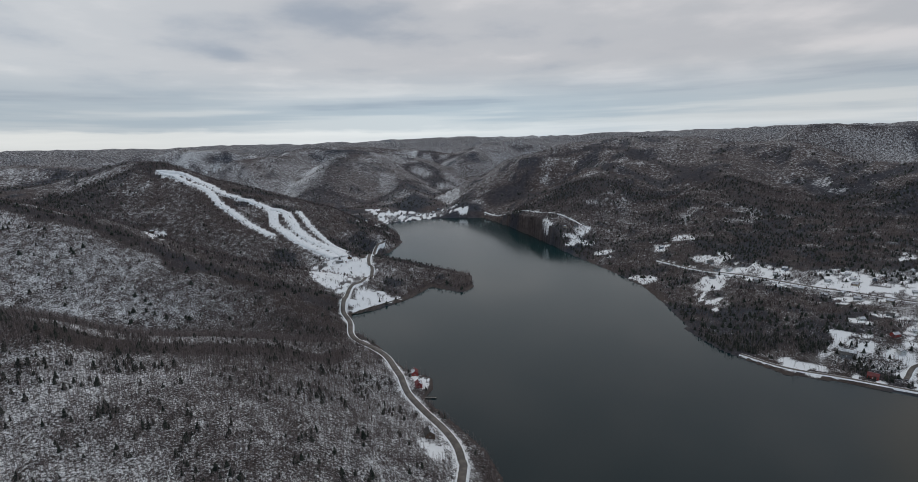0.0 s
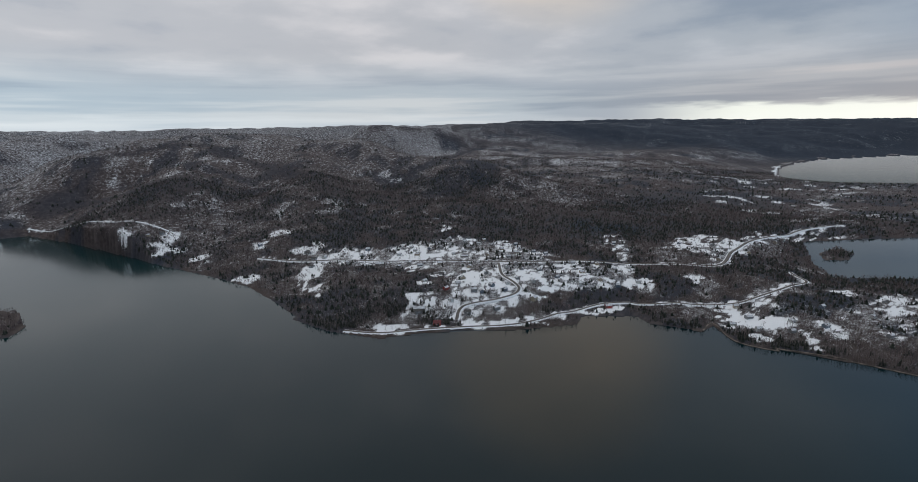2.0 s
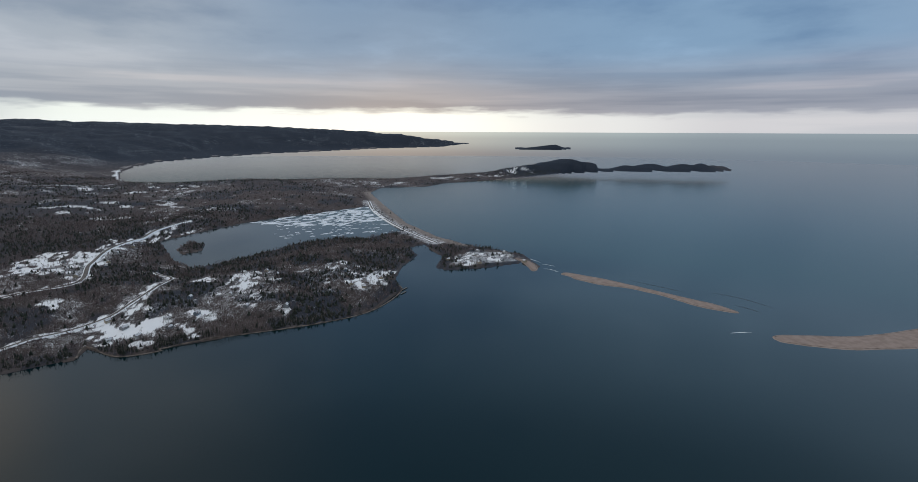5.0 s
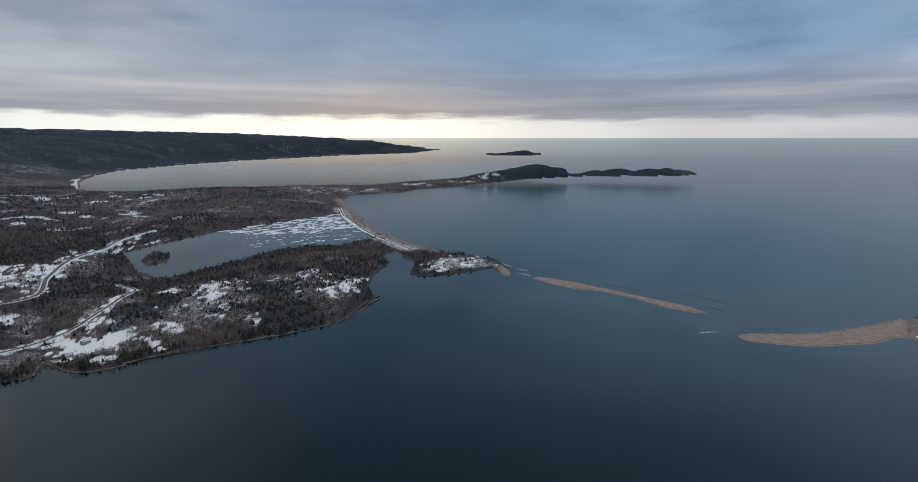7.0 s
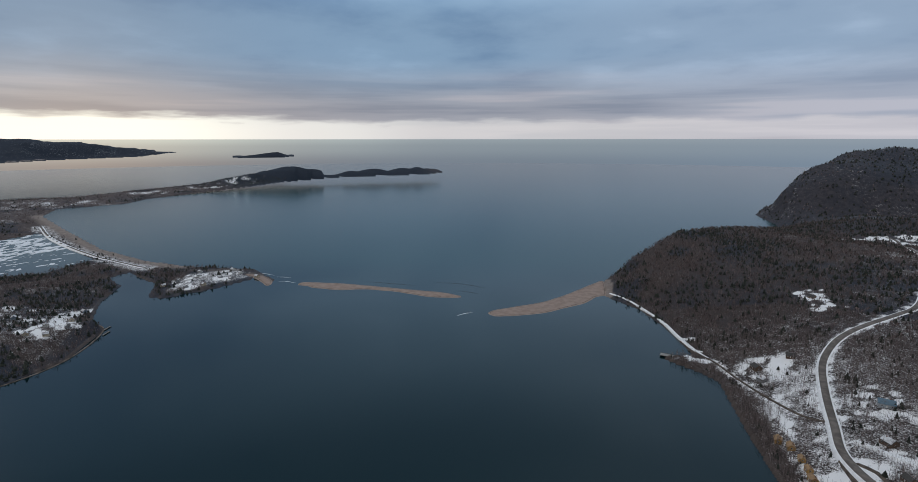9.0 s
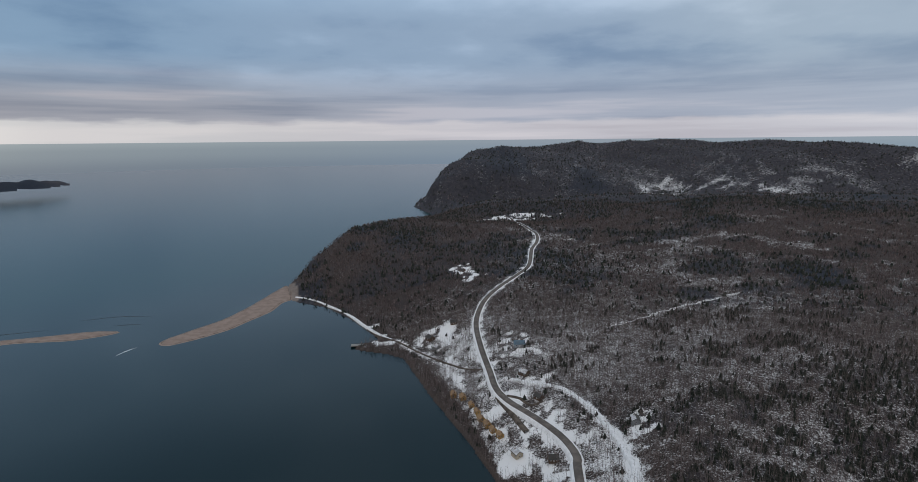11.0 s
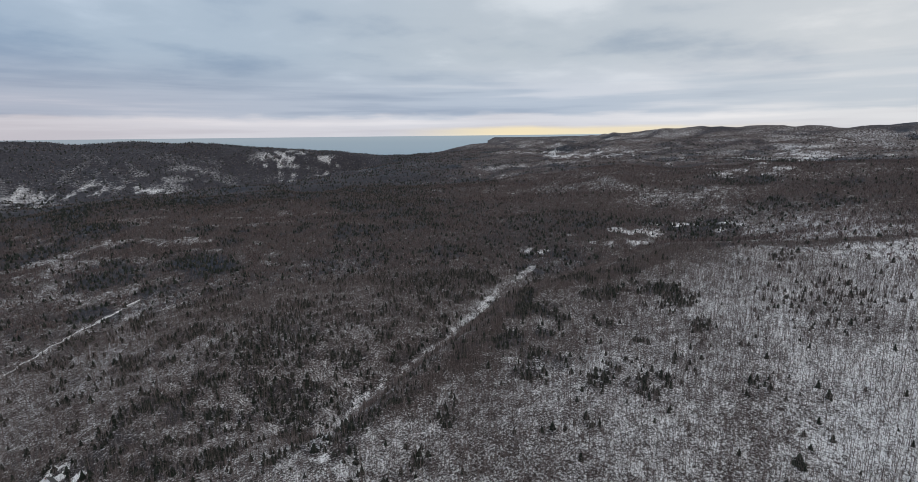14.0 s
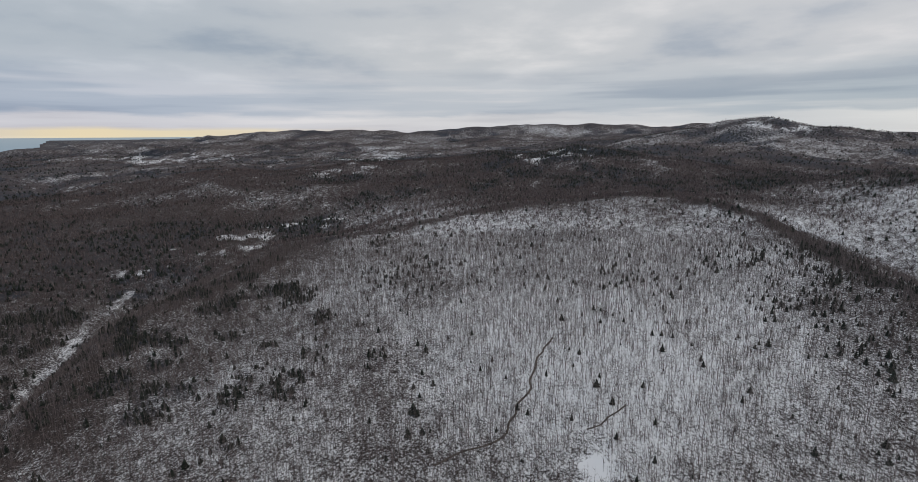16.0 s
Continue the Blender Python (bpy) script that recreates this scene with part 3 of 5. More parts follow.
def seg_distance(px, py, line, closed=False, z=False):
    """Distance of points to a polyline and, where wanted, its height at the nearest place."""
    pts = np.array(line, dtype=np.float64)
    if closed:
        pts = np.vstack([pts, pts[:1]])
    best = np.full(px.shape, 1e18)
    val = np.zeros(px.shape)
    for a, b in zip(pts[:-1], pts[1:]):
        d = b[:2] - a[:2]
        u = np.clip(((px - a[0]) * d[0] + (py - a[1]) * d[1]) / max(d @ d, 1e-9), 0, 1)
        q = (px - a[0] - u * d[0]) ** 2 + (py - a[1] - u * d[1]) ** 2
        closer = q < best
        best = np.where(closer, q, best)
        if z:
            val = np.where(closer, a[2] + u * (b[2] - a[2]), val)
    return (np.sqrt(best), val) if z else np.sqrt(best)


def inside(px, py, poly):
    pts = np.array(poly, dtype=np.float64)
    r = np.zeros(px.shape, dtype=bool)
    for (x0, y0), (x1, y1) in zip(pts, np.roll(pts, -1, axis=0)):
        if y0 == y1:
            continue
        c = (y0 > py) != (y1 > py)
        r ^= c & (px < (x1 - x0) * (py - y0) / (y1 - y0) + x0)
    return r


RIM = [(-60000, 0), (-45000, 45000), (0, 60000), (45000, 45000)]
MAINLAND = COAST_OUTER[::-1] + COAST_EAST[::-1] + HARBOUR_EAST[::-1] + HARBOUR_WEST + BAR_SOUTH + COAST_SOUTH + RIM


def lattice_noise(px, py, cell, seed):
    """Smooth value noise from a hashed lattice."""
    gx, gy = px / cell, py / cell
    ix, iy = np.floor(gx).astype(np.int64), np.floor(gy).astype(np.int64)
    fx, fy = gx - ix, gy - iy
    fx, fy = fx * fx * (3 - 2 * fx), fy * fy * (3 - 2 * fy)

    def h(a, b):
        v = (a * 374761393 + b * 668265263 + seed * 974634777) & 0x7FFFFFFF
        v = ((v ^ (v >> 13)) * 1274126177) & 0x7FFFFFFF
        return ((v ^ (v >> 16)) & 0xFFFF) / 65535.0
    return (h(ix, iy) * (1 - fx) + h(ix + 1, iy) * fx) * (1 - fy) + (h(ix, iy + 1) * (1 - fx) + h(ix + 1, iy + 1) * fx) * fy


def fractal(px, py, cell, seed, octaves=4):
    s, a, t = 0.0, 1.0, 0.0
    for k in range(octaves):
        s = s + a * lattice_noise(px, py, cell / 2 ** k, seed + k)
        t += a
        a *= 0.5
    return s / t


def hill_flank(px, py, line, slope, soft, gully):
    """A hill that falls evenly from its crest line, cut by gullies that run straight down it."""
    best = np.full(px.shape, 1e18)
    crest, along, run = np.zeros(px.shape), np.zeros(px.shape), 0.0
    for a, b in zip(line, line[1:]):
        dx, dy = b[0] - a[0], b[1] - a[1]
        ln = math.hypot(dx, dy)
        u = np.clip(((px - a[0]) * dx + (py - a[1]) * dy) / ln ** 2, 0, 1)
        q = (px - a[0] - u * dx) ** 2 + (py - a[1] - u * dy) ** 2
        closer = q < best
        best = np.where(closer, q, best)
        crest = np.where(closer, a[2] + u * (b[2] - a[2]), crest)
        side = np.where((px - a[0]) * dy - (py - a[1]) * dx > 0, 900.0, 0.0)
        along = np.where(closer, run + u * ln + side, along)
        run += ln
    d = np.sqrt(best)
    bend = 60 * (fractal(px, py, 240, 15, 2) - 0.5)
    cut = 1 - np.abs(2 * lattice_noise(along + 0.12 * d + bend, d * 0.22, 150, 17) - 1)
    fine = 1 - np.abs(2 * lattice_noise(along + bend, d * 0.25, 55, 19) - 1)
    h = crest - slope * (np.sqrt(d * d + soft * soft) - soft)
    h = h - gully * (0.75 * cut + 0.25 * fine) * np.clip(d / 260, 0, 1)
    return np.maximum(h, -60.0)


def land_height(px, py):
    """Height of the ground and distance from the shore (negative on the water)."""
    shore = seg_distance(px, py, MAINLAND, True)
    land = inside(px, py, MAINLAND)
    lake = inside(px, py, LAKE)
    land &= ~lake
    shore = np.minimum(shore, seg_distance(px, py, LAKE, True))
    for isle in (LAKE_ISLE, BAR_NORTH, SPIT, OUTER_ISLE):
        land |= inside(px, py, isle)
        shore = np.minimum(shore, seg_distance(px, py, isle, True))
    wsum = 1.0 / (shore + 4.0) ** 2.3
    zsum = wsum * 1.5
    for line, gain in [(q, 1.3) for q in RIDGES] + [(q, 0.9) for q in VALLEYS]:
        for a, b in zip(line, line[1:]):
            d, v = seg_distance(px, py, [a, b], z=True)
            w = gain * min(1.0, math.hypot(b[0] - a[0], b[1] - a[1]) / 160) / (d + 4.0) ** 2.3
            wsum, zsum = wsum + w, zsum + w * v
    h = zsum / wsum
    r = np.hypot(px, py)
    az = np.degrees(np.arctan2(px, py))
    h = h * (1 - 0.5 * np.clip((r - 1650) / 350, 0, 1) * np.clip((4200 - r) / 500, 0, 1) * np.clip((az + 38) / 8, 0, 1) * np.clip((46 - az) / 8, 0, 1))
    h = h * (1 - 0.75 * np.clip((r - 2050) / 200, 0, 1) * np.clip((4000 - r) / 300, 0, 1) * np.clip((az - 96) / 6, 0, 1) * np.clip((150 - az) / 6, 0, 1))
    for line, slope, soft, gully in HILLS:
        h = np.logaddexp(h / 9, hill_flank(px, py, line, slope, soft, gully) / 9) * 9
    swell = np.clip(shore / 160, 0, 1) * np.clip(h / 60, 0.15, 1)
    h = h + swell * (34 * (fractal(px, py, 420, 5) - 0.5) + np.clip(r / 1500, 0.3, 1.5) * 12 * (fractal(px, py, 110, 9) - 0.5))
    cut = 1 - np.abs(2 * fractal(px, py, 300, 41, 3) - 1)
    h = h + swell * np.clip((r - 700) / 700, 0, 1) * 34 * (cut - 0.78)
    h = np.maximum(h, np.minimum(1.2, shore * 0.25))
    h = np.where(land, h, -np.minimum(0.25 * shore, 6.0) - 0.05)
    for bar in (BAR_NORTH, BAR_SOUTH, SPIT):
        h = np.where(inside(px, py, bar), -1.5, h)
    return h, np.where(land, shore, -shore)


# past the middle distance the land is drawn in, so that all of it lies within five kilometres
FOLD, SPAN = 2300.0, 2620.0
_q = np.linspace(0, SPAN, 800)
_lift = (EYE - 3.0) * (_q / SPAN) ** 1.25
FOLD_FROM, FOLD_TO = EYE * (FOLD + _q) / (EYE - _lift), FOLD + _q


def drawn_in(px, py, pz):
    r = np.hypot(px, py)
    q = np.where(r > FOLD, np.interp(r, FOLD_FROM, FOLD_TO), r)
    s = q / np.maximum(r, 1e-6)
    return px * s, py * s, EYE + (pz - EYE) * s


ANG = 1600
RAD = np.concatenate([np.linspace(0, 150, 12)[1:], np.geomspace(158, 800, 190), np.geomspace(808, 3000, 115), np.geomspace(3060, 12000, 60), np.geomspace(13000, 60000, 8)])
TH = np.arange(ANG) * 2 * np.pi / ANG
GX = RAD[:, None] * np.sin(TH)[None, :]
GY = RAD[:, None] * np.cos(TH)[None, :]
GZ, GS = land_height(GX, GY)


def sample(grid, px, py):
    """A value of the polar grid at places in the plan."""
    r = np.hypot(px, py)
    i = np.clip(np.searchsorted(RAD, r) - 1, 0, len(RAD) - 2)
    u = np.clip((r - RAD[i]) / (RAD[i + 1] - RAD[i]), 0, 1)
    a = (np.arctan2(px, py) % (2 * np.pi)) / (2 * np.pi) * ANG
    j = np.floor(a).astype(int) % ANG
    v = a - np.floor(a)
    k = (j + 1) % ANG
    return (grid[i, j] * (1 - v) + grid[i, k] * v) * (1 - u) + (grid[i + 1, j] * (1 - v) + grid[i + 1, k] * v) * u


def polar_mesh(name, xs, ys, zs, keep, material, attrs=(), fold=True):
    n, ANG = xs.shape
    idx = np.arange(n * ANG).reshape(n, ANG)
    a, b = idx[:-1], idx[1:]
    quads = np.stack([a, b, np.roll(b, -1, 1), np.roll(a, -1, 1)], -1).reshape(-1, 4)
    if keep is not None:
        quads = quads[keep.reshape(-1)[quads].any(1)]
    used = np.unique(quads)
    remap = np.zeros(n * ANG, int)
    remap[used] = np.arange(len(used))
    co = (xs.ravel()[used], ys.ravel()[used], zs.ravel()[used])
    co = np.stack(drawn_in(*co) if fold else co, 1)
    me = mesh_from(name, co, remap[quads])
    for key, values in attrs:
        at = me.attributes.new(key, "FLOAT", "POINT")
        at.data.foreach_set("value", values.ravel()[used].astype(np.float32))
    me.materials.append(material)
    me.polygons.foreach_set("use_smooth", np.ones(len(quads), bool))
    return new(name, me)


def mesh_from(name, co, faces):
    """A mesh from arrays of corners and of faces, all with the same number of corners."""
    me = bpy.data.meshes.new(name)
    faces = np.asarray(faces)
    k = faces.shape[1]
    me.vertices.add(len(co))
    me.vertices.foreach_set("co", np.asarray(co, np.float32).ravel())
    me.loops.add(faces.size)
    me.loops.foreach_set("vertex_index", faces.ravel().astype(np.int32))
    me.polygons.add(len(faces))
    me.polygons.foreach_set("loop_start", np.arange(0, faces.size, k, dtype=np.int32))
    me.update(calc_edges=True)
    return me



# ---- what covers the land ----


def near_line(px, py, line, lo, hi):
    """1 within lo metres of a line, falling to 0 at hi."""
    return np.clip((hi - seg_distance(px, py, line)) / (hi - lo), 0, 1)


def disc(px, py, x, y, r):
    return np.clip(1.4 - 1.4 * np.hypot(px - x, py - y) / r, 0, 1)


ROADS = [(HIGHWAY_WEST, 3.3), (SHORE_ROAD, 2.4), (VILLAGE_ROAD, 3.0), (LOOP_ROAD, 2.4), (WHARF_LANE, 1.3), (DIRT_LANE, 2.2)]
TRACKS = [(DRIVE_SOUTH, 3.0), (DRIVE_SPUR, 2.0), (FOREST_TRACK, 1.2), (HEAD_ROAD, 1.5)]


def cover(px, py, pz, shore, steep=0.0, west=0.0):
    """Shares of open ground, snow, conifers, sand and tree density."""
    r = np.hypot(px, py)
    a = np.degrees(np.arctan2(px, py)) % 360
    open_land = np.zeros(px.shape)
    brush = np.clip((0.6 * fractal(px, py, 8, 71, 2) + 0.4 * fractal(px, py, 26, 73, 2) - 0.465) * 15, 0, 1)
    wx = px + 26 * (fractal(px, py, 24, 75, 2) - 0.5)
    wy = py + 26 * (fractal(px, py, 24, 77, 2) - 0.5)
    for poly in OPEN_SNOW:
        d = seg_distance(wx, wy, poly, True)
        open_land = np.maximum(open_land, np.where(inside(wx, wy, poly), 1.0, np.clip(1 - d / 5, 0, 1)))
    open_land = open_land * (1 - 0.7 * brush)
    for x, y in VILLAGE_HOUSES + POINT_HOUSES:
        open_land = np.maximum(open_land, np.clip(1.5 - np.hypot(wx - x, wy - y) / 13, 0, 1) * (1 - 0.55 * brush))
    for poly in GROOMED:
        d = seg_distance(px, py, poly, True)
        open_land = np.maximum(open_land, np.where(inside(px, py, poly), np.clip(0.35 + d / 6, 0, 1), 0) * (1 - 0.25 * brush))
    for run, half in SKI_RUNS:
        open_land = np.maximum(open_land, near_line(px, py, run, half * 1.15, half * 1.15 + 4))
    for line, half in TRACKS:
        open_land = np.maximum(open_land, near_line(px + 0.3 * (wx - px), py + 0.3 * (wy - py), line, half, half + 2.5) * (0.85 if line is FOREST_TRACK else 1) * (1 - 0.4 * brush))
    verge = np.zeros(px.shape)
    for line, half in ROADS:
        verge = np.maximum(verge, near_line(px, py, line, half + 2.5, half + 6.5))
    village = np.zeros(px.shape)
    patch = 0.45 * fractal(px, py, 52, 51, 2) + 0.55 * fractal(px, py, 15, 53, 2)
    for k, poly in enumerate(VILLAGE):
        d = seg_distance(px, py, poly, True)
        village = np.maximum(village, np.where(inside(px, py, poly), np.clip(d / 15, 0, 0.8 if k in (1, 2) else 1), 0))
    plots = village * np.clip((patch - 0.50) * 18, 0, 1) * (1 - 0.7 * brush)
    gully = near_line(px + 0.3 * (wx - px), py + 0.3 * (wy - py), GULLY, 4, 9.5) * (1 - 0.35 * brush)
    crest = np.maximum(near_line(wx, wy, RIDGES[0], 4, 22), near_line(wx, wy, RIDGES[1], 5, 26))
    crest = np.maximum(crest, 0.6 * near_line(px, py, HILLS_VALLEY[1][0], 20, 90))
    wide = fractal(px, py, 300, 21)
    snow = 0.40 + (0.7 - 0.35 * np.clip((r - 700) / 400, 0, 1)) * (wide - 0.5)
    white = np.maximum.reduce([disc(px, py, -330, 120, 260), 0.6 * disc(px, py, -380, 560, 260), 0.2 * disc(px, py, -150, 250, 200), 0.6 * disc(px, py, -320, -60, 180), 0.65 * disc(px, py, -285, -105, 150), 0.35 * disc(px, py, -900, -420, 500), 0.75 * disc(px, py, -600, 110, 330), 0.5 * disc(px, py, -640, 560, 260),
                               0.2 * disc(px, py, -760, 1150, 300), 0.15 * disc(px, py, -500, 2000, 700), 0.12 * disc(px, py, 700, 1500, 600)])
    close = np.clip((900 - r) / 300, 0, 1)
    snow = np.maximum(snow, 0.25 + 0.29 * white + 0.3 * (wide - 0.5)) + close * (0.06 + 0.03 * white)
    brown = np.clip(np.minimum((a - 176) / 8, (262 - a) / 14), 0, 1) * np.clip((r - 560) / 320, 0, 1) * np.clip((2000 - r) / 300, 0, 1)
    snow = snow * (1 - 0.16 * brown) * (1 - np.where(py > 80, 0.75, 0.38) * crest)
    snow = snow * (1 - 0.35 * disc(px, py, 310, 590, 190))
    snow = snow * (1 - 0.5 * disc(px, py, -560, 1060, 450)) * (1 - 0.45 * disc(px, py, 280, 1650, 480))
    snow = snow * (1 - 0.10 * np.clip(np.minimum((a - 10) / 10, (110 - a) / 10), 0, 1) * np.clip((r - 500) / 200, 0, 1)) * (1 - 0.2 * disc(px, py, 850, 700, 520)) * (1 - 0.6 * disc(px, py, 340, -850, 330)) * (1 - 0.10 * np.clip(np.minimum((a - 160) / 10, (262 - a) / 16), 0, 1) * np.clip((800 - r) / 100, 0, 1))
    snow = snow * (1 - 0.18 * np.clip((r - 1400) / 300, 0, 1) * ((a < 45) | (a > 320)))
    snow = np.where((shore < 14) & (shore > 0), snow * 0.7, snow)
    hill = np.clip((r - 700) / 500, 0, 1)
    snow = snow * (1 - 0.30 * hill) + hill * np.clip(1.2 * (steep - 0.12), 0, np.where(a < 60, 0.10, 0.22)) * (0.6 + 0.8 * wide)
    snow = snow + hill * np.clip((4500 - r) / 800, 0, 1) * (np.where(a > 320, 0.13, np.where(a < 60, 0.05, 0.0)) * west + np.where(a > 320, 0.04, np.where(a < 60, 0.085, 0.0)))
    south = np.clip(np.minimum((a - 150) / 10, (236 - a) / 8), 0, 1) * np.clip((r - 1150) / 250, 0, 1)
    snow = snow * (1 - 0.6 * south * np.clip(1.9 - 1.8 * fractal(px, py, 120, 95, 3), 0, 1))
    snow = snow + (0.075 * np.clip(np.minimum((a - 210) / 8, (240 - a) / 10), 0, 1) + 0.045 * np.clip(np.minimum((a - 234) / 8, (264 - a) / 8), 0, 1) - 0.03 * np.clip(np.minimum((a - 186) / 6, (212 - a) / 6), 0, 1)) * np.clip((580 - r) / 120, 0, 1)
    woods = fractal(px, py, 170, 33)
    conifer = np.clip((woods - 0.63) * 6, 0, 0.8)
    dark = np.maximum.reduce([0.45 * disc(px, py, 900, 620, 420), disc(px, py, 330, -900, 330), disc(px, py, 1250, 520, 380), 0.8 * disc(px, py, -60, -640, 230),
                              0.2 * disc(px, py, -300, -300, 180), disc(px, py, 2500, 500, 900), disc(px, py, 0, -1900, 600), 1.3 * disc(px, py, 2850, -1750, 900)])
    conifer = np.maximum(conifer, 0.75 * dark * np.clip((woods - 0.40) * 5, 0, 1))
    conifer = np.maximum(conifer, np.where(py > 80, 0.8, 0.10) * crest * np.clip((woods - 0.40) * 5, np.where(py > 80, 0.55, 0.2), 1))
    conifer = np.maximum(conifer, np.clip(2 * disc(px, py, 2850, -1750, 1000), 0, 0.95))
    clear = np.clip(np.minimum((a - 264) / 10, (318 - a) / 10), 0, 1) * np.clip((1000 - r) / 150, 0, 1)
    conifer = conifer * (1 - 0.75 * white) * (1 - open_land) * (1 - 0.8 * clear)
    clump = np.clip((0.65 * fractal(px, py, 17, 81, 2) + 0.35 * fractal(px, py, 80, 83, 2) - 0.54) * 8, 0, 1) * (0.45 + 0.9 * np.clip(np.minimum((a - 228) / 12, (275 - a) / 10), 0, 1))
    conifer = np.where(r < 700, np.minimum(0.3 * conifer, 0.05) + (0.32 + 0.18 * np.clip(np.minimum((a - 190) / 8, (262 - a) / 10), 0, 1) + 0.22 * np.clip(np.minimum((a - 184) / 6, (224 - a) / 8), 0, 1)) * clump * (1 - 0.8 * white) * (1 - 0.9 * clear), conifer)
    groves = np.clip((0.6 * fractal(px, py, 34, 87, 2) + 0.4 * fractal(px, py, 120, 89, 2) - 0.52) * 9, 0, 1) * np.clip(np.minimum((a - 12) / 8, (125 - a) / 8), 0, 1) * (r < 1500)
    conifer = np.maximum(conifer, np.where((px > 560) & (px < 1120) & (py < 240), 0.75, 0.5) * groves * (1 - open_land))
    rim = (shore > 2) & (shore < 20) & (px > 520) & (px < 1120) & (py < 320) & (py > -260)
    conifer = np.maximum(conifer, np.where(rim, 0.6 * np.clip((fractal(px, py, 40, 121, 2) - 0.35) * 6, 0, 1), 0) * (1 - open_land))
    conifer = np.maximum(conifer, 0.75 * near_line(wx, wy, POINT_WOOD, 18, 40) * (1 - open_land))
    # far land takes mostly the haze-blue conifer colour, strongest to the east
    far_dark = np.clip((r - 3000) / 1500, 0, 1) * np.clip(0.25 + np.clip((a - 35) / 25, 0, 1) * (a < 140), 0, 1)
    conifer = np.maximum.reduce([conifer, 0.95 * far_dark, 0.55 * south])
    past = np.clip((r - 560) / 120, 0, 1) * np.clip((2600 - r) / 400, 0, 1)
    past = past * (1 - np.clip(1.8 * white, 0, 1)) * (1 - 0.85 * np.clip(np.minimum((a - 240) / 8, (338 - a) / 8), 0, 1) * np.clip((1050 - r) / 150, 0, 1))
    stand = np.clip((0.55 * fractal(px, py, 110, 111, 3) + 0.45 * fractal(px, py, 36, 115, 2) - 0.535) * 11, 0, 1) * past * (1 - open_land)
    bright = np.clip((0.5 * fractal(px, py, 130, 113, 3) + 0.5 * fractal(px, py, 30, 117, 2) - 0.535) * 10, 0, 1) * past * (1 - np.clip(2 * disc(px, py, 340, -850, 330), 0, 0.8))
    snow = np.maximum(snow, 0.43 * bright) * (1 - 0.10 * past * (1 - bright))
    conifer = np.maximum(conifer, 0.62 * stand)
    for x, y, reach, amount in DARK_STANDS:
        conifer = np.maximum(conifer, amount * disc(wx, wy, x, y, reach) * np.clip((woods - 0.36) * 5, 0.35, 1) * (1 - open_land))
    snow = snow * (1 - 0.55 * conifer)
    snow = snow * (1 - 0.10 * np.clip((r - 450) / 700, 0, 1))
    flecks = np.clip((fractal(px, py, 55, 61, 4) - 0.50) * 5, 0, 1) * np.clip((r - 800) / 500, 0, 1) * np.clip((2300 - r) / 500, 0.15, 1)
    flecks = flecks * np.clip((fractal(px, py, 420, 65, 2) - 0.42) * 6, 0.1, 1)
    snow = np.maximum(snow, 0.46 * flecks * (1 - 0.7 * conifer))
    # noise-driven dark veins painted in for shaded relief, coloured as conifers
    relief_veins = np.clip(1 - np.abs(fractal(px, py, 420, 85, 3) - 0.5) / 0.055, 0, 1) * np.clip((r - 1000) / 500, 0, 1)
    snow = snow * (1 - 0.6 * relief_veins)
    conifer = np.maximum(conifer, 0.5 * relief_veins)
    upland = np.clip((pz - 190) / 60, 0, 1) * np.where((a > 45) & (a < 140), 0.5, 0.8) * np.clip((r - 3000) / 1200, 0, 1)
    snow = np.maximum(snow, 0.52 * upland * np.clip((fractal(px, py, 240, 63, 4) - 0.45) * 4, 0, 1))
    snow = np.maximum(snow, 0.36 * np.maximum(disc(px, py, -420, -1900, 330), disc(px, py, -900, -1930, 380)) * np.clip((fractal(px, py, 60, 97, 4) - 0.47) * 6, 0, 1))
    # far northern plateau lightened through its snow share: thin snow plus painted haze
    snow = np.maximum(snow, 0.34 * np.clip((r - 3300) / 300, 0, 1) * ((a < 42) | (a > 316)))
    snow = snow * (1 - np.clip(2 * disc(px, py, 2850, -1750, 1000), 0, 0.85))
    grain = np.clip((0.5 * fractal(px, py, 60, 97, 3) + 0.5 * fractal(px, py, 22, 99, 2) - 0.45) * 7, 0, 1)
    for x, y, reach, amount in SPECKLED:
        snow = np.maximum(snow, 1.25 * amount * np.clip(1.6 * disc(px, py, x, y, reach), 0, 1) * grain)
    hamlet = np.maximum(disc(px, py, 2050, 560, 420), 0.8 * disc(px, py, 1500, 420, 420))
    snow = np.maximum(snow, 0.8 * hamlet * np.clip((fractal(px, py, 45, 101, 3) - 0.55) * 10, 0, 1))
    bare = np.maximum.reduce([0.92 * open_land, 0.80 * plots, 0.53 * gully, 0.62 * verge * (1 - 0.6 * brush)])
    snow = np.maximum(snow, bare)
    snow = np.maximum(snow, 0.43 * village)
    snow = np.maximum(snow, 0.56 * inside(px, py, VILLAGE[5]) * (1 - 0.55 * brush))
    sand = np.maximum.reduce([inside(px, py, BAR_NORTH), inside(px, py, BAR_SOUTH), inside(px, py, SPIT)]) * 1.0
    sand = np.maximum(sand, np.where(seg_distance(px, py, BAR_SOUTH, True) < 11, 0.85, 0))
    sand = np.maximum(sand, near_line(px, py, COAST_EAST[2:7], 14, 34) * 0.9)
